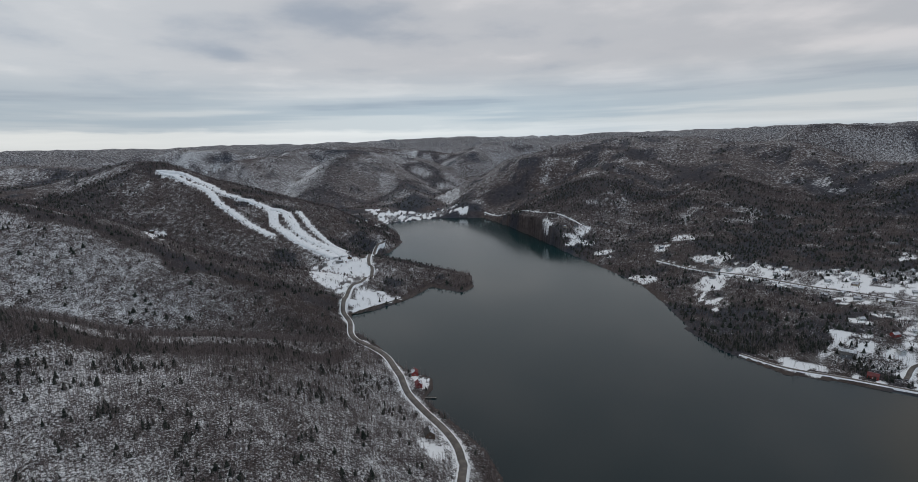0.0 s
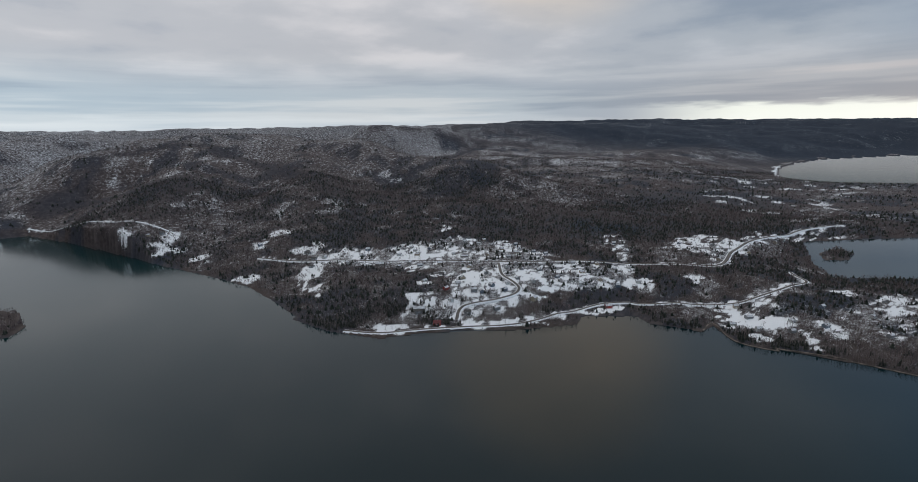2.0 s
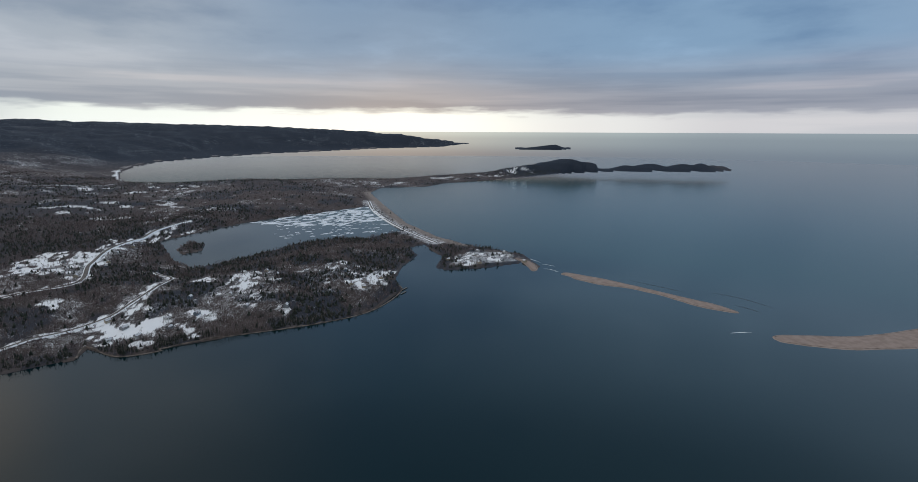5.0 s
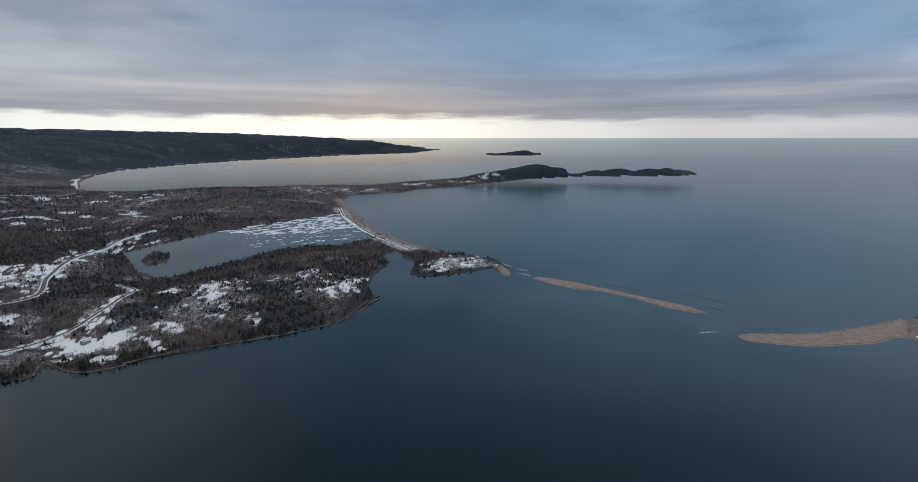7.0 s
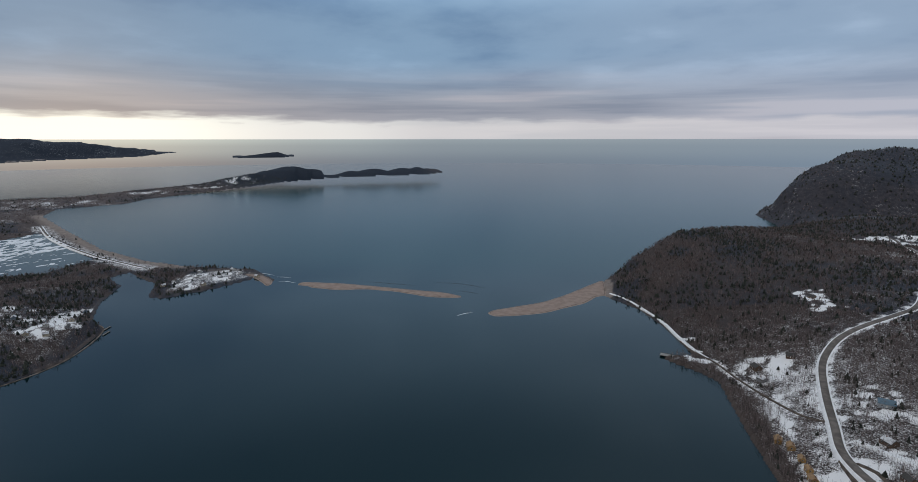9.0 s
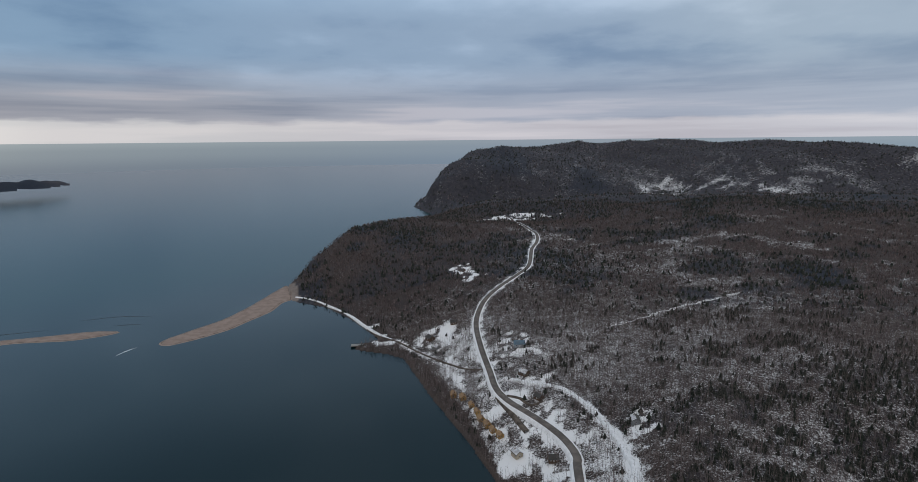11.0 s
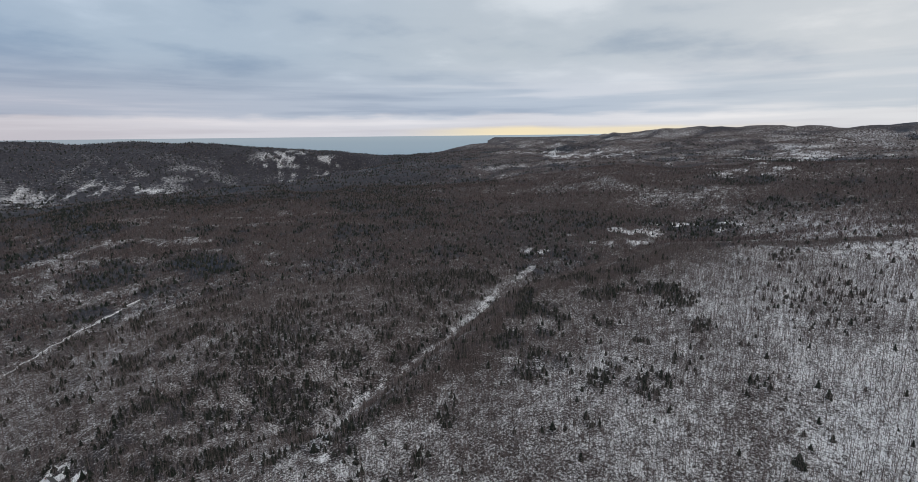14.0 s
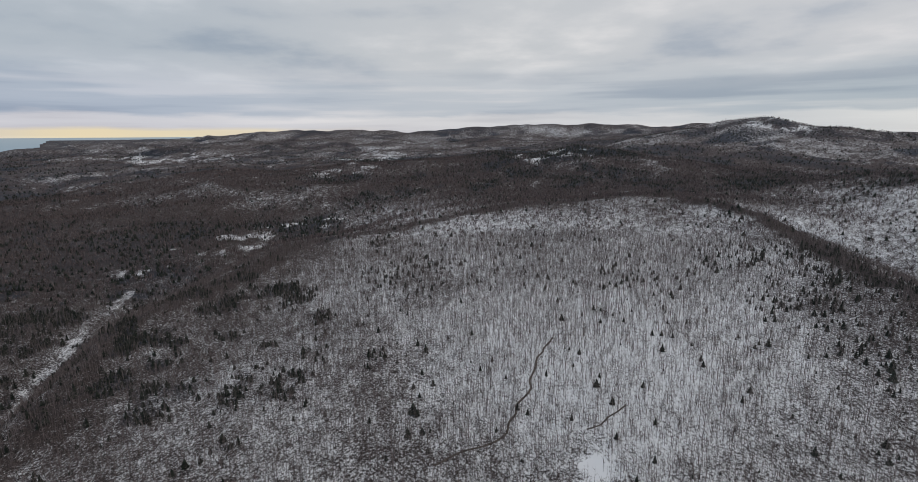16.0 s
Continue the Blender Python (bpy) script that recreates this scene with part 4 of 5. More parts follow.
    sand = np.maximum(sand, np.where((shore > 0) & (shore < 2) & (r < 1300), 0.15, 0))
    snow = np.where(shore < 1.5, 0.0, snow)
    density = np.clip(1 - np.maximum.reduce([0.94 * open_land, plots * 0.85, gully * 0.9, verge, sand]), 0, 1) * (1 - 0.15 * village) * np.clip(0.45 + 1.1 * fractal(px, py, 38, 91, 2), 0.5, 1)
    beach = near_line(px, py, BEACH_ROAD, 26, 44)
    snow = np.maximum(snow, 0.46 * near_line(px, py, BEACH_ROAD, 18, 34) * (shore > 4))
    for bar in (BAR_NORTH, BAR_SOUTH, SPIT):
        density = np.where(seg_distance(px, py, bar, True) < 16, 0, density)
    density = density * (1 - 0.85 * np.clip(2 * disc(px, py, 850, -325, 75), 0, 1))
    density = np.where(shore < 1, 0, density * (1 - 0.85 * beach))
    strand = (r > 1900) & (r < 4200) & (a > 60) & (a < 78) & (shore > 0) & (shore < 0.005 * r)
    strand |= (r > 3000) & (r < 7500) & (a >= 66) & (a < 98) & (shore > 0) & (shore < 0.010 * r) & (fractal(px, py, 160, 103, 2) > 0.5)
    snow = np.where(strand, np.where(r > 3500, 0.36, 0.75), snow)
    conifer = np.where(strand, 0, conifer)
    return snow, conifer, sand, density


RISE = np.hypot(np.gradient(GZ, axis=0) / np.gradient(RAD)[:, None], (np.roll(GZ, -1, 1) - np.roll(GZ, 1, 1)) / (4 * np.pi / ANG * RAD[:, None]))
RISE_R = np.gradient(GZ, axis=0) / np.gradient(RAD)[:, None]
RISE_A = (np.roll(GZ, -1, 1) - np.roll(GZ, 1, 1)) / (4 * np.pi / ANG * RAD[:, None])
WEST = (RISE_R * np.sin(TH)[None, :] + RISE_A * np.cos(TH)[None, :]) / (RISE + 0.08)
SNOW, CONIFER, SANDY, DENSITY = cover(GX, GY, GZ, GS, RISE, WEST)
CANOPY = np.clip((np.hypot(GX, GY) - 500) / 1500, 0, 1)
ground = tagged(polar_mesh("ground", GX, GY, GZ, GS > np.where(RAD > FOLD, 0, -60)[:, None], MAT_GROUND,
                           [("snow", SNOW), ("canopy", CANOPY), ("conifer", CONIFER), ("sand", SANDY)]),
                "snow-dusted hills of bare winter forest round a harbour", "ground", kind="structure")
WR = np.concatenate([[0.01], np.geomspace(5, 4985, 60)])
WX, WY = WR[:, None] * np.sin(TH[::4])[None, :], WR[:, None] * np.cos(TH[::4])[None, :]
# the bay outside the bars is ruffled by the wind, and the head of the harbour a little
RUFFLED = np.maximum(np.clip((0.64 * (WX - 800) - 0.77 * (WY + 350)) / 160, 0, 1), 0.55 * np.clip((WY - 450) / 450, 0, 1) * (WX < 420))
water = tagged(polar_mesh("water", WX, WY, np.zeros(WX.shape), None, MAT_WATER, [("ruffled", RUFFLED)], fold=False),
               "dark calm water of a harbour and open bay", "water", kind="structure")

# ---- roads ----


def densify(line, step):
    pts = [np.array(p, float) for p in line]
    # a Catmull-Rom curve through the corners
    ext = [2 * pts[0] - pts[1]] + pts + [2 * pts[-1] - pts[-2]]
    out = []
    for p0, p1, p2, p3 in zip(ext, ext[1:], ext[2:], ext[3:]):
        n = max(2, int(np.linalg.norm(p2 - p1) / step))
        for k in range(n):
            u = k / n
            out.append(0.5 * (2 * p1 + (p2 - p0) * u + (2 * p0 - 5 * p1 + 4 * p2 - p3) * u * u + (3 * p1 - p0 - 3 * p2 + p3) * u ** 3))
    return np.array(out + [pts[-1]])


def ribbon(name, line, half, material, lift=0.4, step=6.0, label="", category="road", kind="structure", bed=None):
    c = densify(line, step)
    d = np.gradient(c, axis=0)
    d /= np.linalg.norm(d, axis=1)[:, None] + 1e-9
    side = np.stack([-d[:, 1], d[:, 0]], 1)
    cols = []
    for k, (off, drop) in enumerate(((-1.25, -0.6), (-1, 0), (0, 0.08), (1, 0), (1.25, -0.6))):
        p = c + side * off * half
        z = np.maximum(sample(GZ, p[:, 0], p[:, 1]), 0.3)
        cols.append(np.column_stack([p, z + lift + drop]))
    # the bed is level across
    lev = cols[2][:, 2]
    for off in (-1, 1):
        p = c + side * off * (bed or half)
        lev = np.maximum(lev, np.maximum(sample(GZ, p[:, 0], p[:, 1]), 0.3) + lift)
    for k, drop in ((1, 0.0), (2, 0.08), (3, 0.0)):
        cols[k][:, 2] = lev + drop
    co = np.stack(cols, 1).reshape(-1, 3)
    n = len(c)
    idx = np.arange(n * 5).reshape(n, 5)
    f = np.stack([idx[:-1, :-1], idx[:-1, 1:], idx[1:, 1:], idx[1:, :-1]], -1).reshape(-1, 4)
    me = mesh_from(name, co, f)
    me.materials.append(material)
    return tagged(new(name, me), label, category, kind=kind)


MAT_ROAD = simple("salted_asphalt", (0.105, 0.092, 0.083), (0.175, 0.152, 0.137), 0.15, 0.85)
MAT_WRACK = simple("dark_wrack", (0.06, 0.050, 0.042), (0.20, 0.16, 0.135), 0.12, 0.9)
MAT_TRACK = simple("packed_snow", (0.74, 0.74, 0.75), (0.87, 0.87, 0.88), 0.3, 0.8)
MAT_DIRT = simple("wet_dirt", (0.06, 0.048, 0.04), (0.14, 0.115, 0.095), 0.3, 0.9)
for line, half in (ROADS[0], ROADS[2], ROADS[3]):
    ribbon("snow_bank", line, half + (0.45 if line is HIGHWAY_WEST else 0.4), MAT_TRACK, 0.3, label="ploughed snow along the road", category="snow bank")
for run, half in SKI_RUNS:
    ribbon("ski_run", run, half * 1.0, MAT_TRACK, 0.8, label="white groomed ski run cut through the bare forest", category="ski run")
ribbon("snow_bank", SHORE_ICE, 1.7, MAT_TRACK, 0.4, 4.0, "snow and ice along the rocky shore by the wharf", "snow bank")
ribbon("road", BEACH_ROAD, 1.8, MAT_ROAD, 0.8, label="thin dark road along the barrier beach")
ribbon("snow_bank", BEACH_ROAD, 4.2, MAT_TRACK, 0.3, label="snow-dusted track along the barrier beach", category="snow bank")
point_shore = [p for p in HARBOUR_EAST if p[0] > 540 and -140 < p[1] < 240]
ribbon("beach", point_shore, 0.75, MAT_WRACK, 0.15, 4.0, "thin tan shingle beach round the wooded point", "beach")
ribbon("road", HIGHWAY_WEST, 2.5, MAT_ROAD, 0.7, label="salt-stained two-lane road winding along the wooded shore", bed=5.4)
ribbon("snow_bank", SHORE_ROAD, 2.7, MAT_TRACK, 0.3, label="ploughed snow along the shore road", category="snow bank")
ribbon("road", SHORE_ROAD, 1.5, MAT_ROAD, 0.6, label="narrow dark road along the snowy village shore", bed=3.0)
ribbon("road", VILLAGE_ROAD, 2.4, MAT_ROAD, 0.6, label="straight dark asphalt road through the snowy village", bed=3.7)
ribbon("road", LOOP_ROAD, 1.8, MAT_ROAD, 0.6, label="small curved asphalt street between snowy yards", bed=3.1)
ribbon("road", HEAD_ROAD, 1.7, MAT_TRACK, 0.6, label="snow-covered road along the foot of the wooded hill")
ribbon("seawall", [(-151, 667), (-121, 696), (-85, 736)], 0.9, MAT_DIRT, 0.7, 4.0, "dark stone seawall along the snowy flat", "seawall")
ribbon("road", WHARF_LANE, 0.9, MAT_DIRT, 0.5, label="dirt lane down to the wharf")
ribbon("road", DIRT_LANE, 1.7, MAT_DIRT, 0.5, label="short brown dirt lane beside the road")
ribbon("road", DRIVE_SOUTH, 2.0, MAT_TRACK, 0.35, label="snow-covered driveway up the hillside")
ribbon("road", DRIVE_SPUR, 1.6, MAT_TRACK, 0.3, label="snow-covered side track off the driveway")
ribbon("road", DRIVE_LOWER, 1.0, MAT_DIRT, 0.4, label="thin dark drive to the houses above the road")
def meander(line, amount, seed):
    rng = random.Random(seed)
    return [(x + rng.uniform(-amount, amount), y + rng.uniform(-amount, amount)) for x, y in densify(line, 7)]


ribbon("road", meander(FOREST_TRACK, 2.6, 6), 0.5, MAT_TRACK, 0.4, 4.0, "thin snow-covered track through the bare woods")
ribbon("brook", meander(BROOK, 1.6, 3), 0.6, MAT_DIRT, 0.12, 3.0, "dark winding brook in the snowy wooded slope", "brook")
ribbon("brook", meander(BROOK_SIDE, 1.3, 4), 0.4, MAT_DIRT, 0.12, 3.0, "short dark side brook in the snowy slope", "brook")


def sand_bar(line, label):
    """A low bar of sand: its outline rises in steps to a gently domed top with a dark line of wrack."""
    closed = line + line[:3]
    c = densify(closed, 5.0)
    c = c[: int(np.argmin(np.hypot(*(c[len(c) // 2:] - c[0]).T))) + len(c) // 2]
    d = np.roll(c, -1, 0) - np.roll(c, 1, 0)
    d /= np.linalg.norm(d, axis=1)[:, None] + 1e-9
    inward = np.stack([-d[:, 1], d[:, 0]], 1)
    probe = c + 2.0 * inward
    if inside(probe[:, 0], probe[:, 1], [tuple(p) for p in c]).mean() < 0.5:
        inward = -inward
    wave = 1.2 * (fractal(c[:, 0], c[:, 1], 14, 131, 2) - 0.5)[:, None]
    rings = ((-1.5, -0.6, 0), (0.6, 0.12, 0), (2.4, 0.40, 0), (3.3, 0.46, 1), (5.2, 0.62, 0))
    bm = bmesh.new()
    loops = [[bm.verts.new((*p, z)) for p in c + inward * (off + (0 if k == 0 else 1.6) * wave)] for k, (off, z, _) in enumerate(rings)]
    n = len(c)
    for k in range(len(rings) - 1):
        for q in range(n):
            f = bm.faces.new((loops[k][q], loops[k][(q + 1) % n], loops[k + 1][(q + 1) % n], loops[k + 1][q]))
            f.material_index = rings[k + 1][2]
    top = bm.faces.new(loops[-1])
    bmesh.ops.triangulate(bm, faces=[top])
    bmesh.ops.recalc_face_normals(bm, faces=bm.faces)
    me = bpy.data.meshes.new("sand_bar")
    bm.to_mesh(me)
    bm.free()
    me.materials.append(MAT_BAR)
    me.materials.append(MAT_WRACK)
    return tagged(new("sand_bar", me), label, "sand bar", kind="structure")


MAT_BAR = simple("bar_sand", (0.250, 0.188, 0.156), (0.320, 0.246, 0.208), 0.12, 0.9)
sand_bar(BAR_NORTH, "long low bar of tan sand across the harbour mouth")
sand_bar(SPIT, "short hooked spit of tan sand at the end of the point")
sand_bar(BAR_SOUTH, "low tan sand spit reaching from the wooded shore")

# ---- woods ----


def bark_material(name, c1, c2):
    m = Mat(name, 0.9)
    m.colour(m.mix(m.island(), c1, c2))
    return m.m


MAT_BARK = bark_material("bare_bark", (0.052, 0.041, 0.039), (0.235, 0.190, 0.182))
MAT_TWIGS = bark_material("bare_twigs", (0.065, 0.050, 0.049), (0.240, 0.188, 0.180))
MAT_SPRUCE = bark_material("spruce_needles", (0.010, 0.014, 0.011), (0.038, 0.043, 0.034))


def bare_template(rng, branches, width):
    """A leafless tree one unit high: a tapered stem and thin rising branches."""
    v, f = [], []
    for k in range(3):
        t = k * 2 * math.pi / 3
        v.append((0.014 * math.cos(t), 0.014 * math.sin(t), -0.02))
    v.append((rng.uniform(-0.03, 0.03), rng.uniform(-0.03, 0.03), 1.0))
    f += [(0, 1, 3), (1, 2, 3), (2, 0, 3)]
    for _ in range(branches):
        z = rng.uniform(0.3, 0.85)
        t = rng.uniform(0, 2 * math.pi)
        ln = rng.uniform(0.16, 0.32) * (1.15 - 0.6 * z)
        w = width * rng.uniform(0.6, 1.3)
        c, s_ = math.cos(t), math.sin(t)
        i = len(v)
        v += [(-w * s_, w * c, z - 0.01), (w * s_, -w * c, z + 0.01), (ln * c, ln * s_, z + rng.uniform(0.12, 0.28))]
        f.append((i, i + 1, i + 2))
    return np.array(v), np.array(f)


def far_bare_template(rng, stems):
    """A group of leafless trees seen from afar: thin upright stems, each with a spray of twigs."""
    v, f = [], []
    for k in range(stems):
        t, q = rng.uniform(0, 2 * math.pi), rng.uniform(0, 2 * math.pi)
        r = 0.0 if k == 0 else rng.uniform(0.10, 0.34)
        x, y = r * math.cos(t), r * math.sin(t)
        z0, z1 = (0.0, 1.0) if k % 2 == 0 else (rng.uniform(0.15, 0.4), rng.uniform(0.75, 1.05))
        w = rng.uniform(0.022, 0.045)
        i = len(v)
        c, s_ = w * math.cos(q), w * math.sin(q)
        if k % 2 == 0:
            v += [(x - 0.5 * c, y - 0.5 * s_, z0), (x + 0.5 * c, y + 0.5 * s_, z0), (x, y, z1)]
        else:
            v += [(0.3 * x, 0.3 * y, z0), (1.1 * x + 1.3 * c, 1.1 * y + 1.3 * s_, z1 - 0.05), (1.1 * x - 1.3 * c, 1.1 * y - 1.3 * s_, z1 - 0.16)]
        f.append((i, i + 1, i + 2))
    return np.array(v), np.array(f)


def spruce_template(rng, tiers, sides):
    v, f = [], []
    for k in range(tiers):
        z0 = 0.08 + 0.8 * k / tiers
        top = min(1.0, z0 + 1.35 / tiers)
        r = 0.20 * (1 - 0.82 * k / tiers)
        i = len(v)
        off = rng.uniform(0, 6)
        for q in range(sides):
            t = off + q * 2 * math.pi / sides
            rr = r * (rng.uniform(0.65, 1.2))
            v.append((rr * math.cos(t), rr * math.sin(t), z0 + rng.uniform(-0.03, 0.03)))
        v.append((rng.uniform(-0.01, 0.01), rng.uniform(-0.01, 0.01), top))
        f += [(i + q, i + (q + 1) % sides, i + sides) for q in range(sides)]
    return np.array(v), np.array(f)


def plant(name, templates, x, y, z, height, spread, material, rng, label, category):
    """One object of many plants."""
    co, fa, base = [], [], 0
    pick = rng.integers(0, len(templates), len(x))
    turn = rng.uniform(0, 2 * np.pi, len(x))
    for k, (tv, tf) in enumerate(templates):
        m = pick == k
        n = int(m.sum())
        if not n:
            continue
        c, s_ = np.cos(turn[m])[:, None], np.sin(turn[m])[:, None]
        w = (height[m] * spread[m])[:, None]
        px = x[m][:, None] + w * (tv[None, :, 0] * c - tv[None, :, 1] * s_)
        py = y[m][:, None] + w * (tv[None, :, 0] * s_ + tv[None, :, 1] * c)
        pz = z[m][:, None] + height[m][:, None] * tv[None, :, 2]
        co.append(np.stack(drawn_in(px, py, pz), -1).reshape(-1, 3))
        fa.append((tf[None] + (np.arange(n) * len(tv))[:, None, None]).reshape(-1, 3) + base)
        base += n * len(tv)
    me = mesh_from(name, np.concatenate(co), np.concatenate(fa))
    me.materials.append(material)
    return tagged(new(name, me), label, category, kind="stuff")


def scatter(rng, r0, r1, spacing):
    n = int(np.pi * (r1 * r1 - r0 * r0) / spacing ** 2)
    r = np.sqrt(rng.uniform(r0 * r0, r1 * r1, n))
    t = rng.uniform(0, 2 * np.pi, n)
    x, y = r * np.sin(t), r * np.cos(t)
    keep = sample(GS, x, y) > 0.8
    x, y = x[keep], y[keep]
    z = np.maximum(sample(GZ, x, y), 0.2)
    density = cover(x, y, z, sample(GS, x, y))[3] if r1 < 2000 else sample(DENSITY, x, y)
    keep = rng.uniform(0, 1, len(x)) < density
    x, y = x[keep], y[keep]
    return x, y, z[keep], sample(CONIFER, x, y)


def woods():
    rng = np.random.default_rng(7)
    pr = random.Random(11)
    near_bare = [bare_template(pr, 4, 0.008) for _ in range(6)]
    mid_bare = [far_bare_template(pr, 7) for _ in range(6)]
    far_bare = [far_bare_template(pr, 5) for _ in range(6)]
    near_spruce = [spruce_template(pr, 4, 6) for _ in range(5)]
    far_spruce = [spruce_template(pr, 2, 5) for _ in range(5)]
    for r0, r1, gap, bare, spruce, share, tall in ((60, 620, 1.7, near_bare, near_spruce, 0.008, 1.0), (620, 1500, 4.8, mid_bare, far_spruce, 0.05, 0.8),
                                                   (1500, 3000, 12.0, far_bare, far_spruce, 0.08, 0.85)):
        x, y, z, con = scatter(rng, r0, r1, gap)
        is_spruce = rng.uniform(0, 1, len(x)) < np.clip(share * 0.5 + 0.7 * con, 0, 1)
        b = ~is_spruce
        h = rng.normal(6.5, 1.7, len(x)).clip(2.8, 11) * tall
        wide = rng.uniform(0.8, 1.25, len(x)) * (1.0 if r0 < 100 else 1.25 if r0 < 700 else 2.0)
        plant("bare_woodland", bare, x[b], y[b], z[b] - 0.2, h[b], wide[b], MAT_BARK if r0 < 100 else MAT_TWIGS, rng,
              "leafless grey-brown hardwood forest on snowy slopes", "forest")
        s_ = is_spruce
        h = rng.normal(3.5 if r0 < 100 else 5.8, 1.3, len(x)).clip(2.0, 9) * tall
        wide = wide * (rng.uniform(0.9, 1.6, len(x)) if r0 < 100 else 1.0)
        plant("spruce_woodland", spruce, x[s_], y[s_], z[s_] - 0.2, h[s_], wide[s_] * (1.35 if r0 < 100 else 1.7 if r0 < 700 else 1.3), MAT_SPRUCE, rng,
              "dark green spruce and fir stands among bare trees", "forest")


woods()

# ---- houses ----


def part(name, bm, material, parent, label=""):
    """Links a bmesh as one mesh object under a thing or a part."""
    me = bpy.data.meshes.new(name)
    bm.to_mesh(me)
    bm.free()
    me.materials.append(material)
    ob = new(name, me)
    ob.parent = parent
    if label:
        ob["label"] = label
    return ob


def box(bm, x0, y0, z0, x1, y1, z1):
    v = [bm.verts.new(c) for c in ((x0, y0, z0), (x1, y0, z0), (x1, y1, z0), (x0, y1, z0), (x0, y0, z1), (x1, y0, z1), (x1, y1, z1), (x0, y1, z1))]
    for f in ((3, 2, 1, 0), (4, 5, 6, 7), (0, 1, 5, 4), (1, 2, 6, 5), (2, 3, 7, 6), (3, 0, 4, 7)):
        bm.faces.new([v[i] for i in f])


def one_box(*c):
    bm = bmesh.new()
    box(bm, *c)
    return bm


def gable_shell(w, d, h, peak):
    """Walls with gable ends, from below the ground to the ridge."""
    bm = bmesh.new()
    lo = [bm.verts.new((x, y, -2.0)) for x, y in ((-w, -d), (w, -d), (w, d), (-w, d))]
    hi = [bm.verts.new((x, y, h)) for x, y in ((-w, -d), (w, -d), (w, d), (-w, d))]
    ra, rb = bm.verts.new((-w, 0, peak)), bm.verts.new((w, 0, peak))
    bm.faces.new((lo[0], lo[1], hi[1], hi[0]))
    bm.faces.new((lo[2], lo[3], hi[3], hi[2]))
    bm.faces.new((lo[1], lo[2], hi[2], rb, hi[1]))
    bm.faces.new((lo[3], lo[0], hi[0], ra, hi[3]))
    bm.faces.new((hi[0], hi[1], rb, ra))
    bm.faces.new((hi[2], hi[3], ra, rb))
    return bm


def roof_slabs(w, d, h, peak, over, thick, lift=0.0, inset=0.0, sides=(1, -1)):
    bm = bmesh.new()
    drop = (peak - h) * over / d
    for s_ in sides:
        x = w + over - inset
        ye, ze = s_ * (d + over - inset), h - drop + lift + inset * (peak - h) / d
        yr, zr = s_ * inset * 0.2, peak + lift
        top = [bm.verts.new(c) for c in ((-x, ye, ze + thick), (x, ye, ze + thick), (x, yr, zr + thick), (-x, yr, zr + thick))]
        bot = [bm.verts.new((v.co.x, v.co.y, v.co.z - thick)) for v in top]
        order = (0, 1, 2, 3) if s_ < 0 else (3, 2, 1, 0)
        bm.faces.new([top[i] for i in order])
        bm.faces.new([bot[i] for i in reversed(order)])
        for i in range(4):
            j = (i + 1) % 4
            bm.faces.new((top[i], top[j], bot[j], bot[i]))
    bmesh.ops.recalc_face_normals(bm, faces=bm.faces)
    return bm


def paint(name, c, dark=0.75):
    return simple(name, tuple(v * dark for v in c), c, 0.6, 0.75)


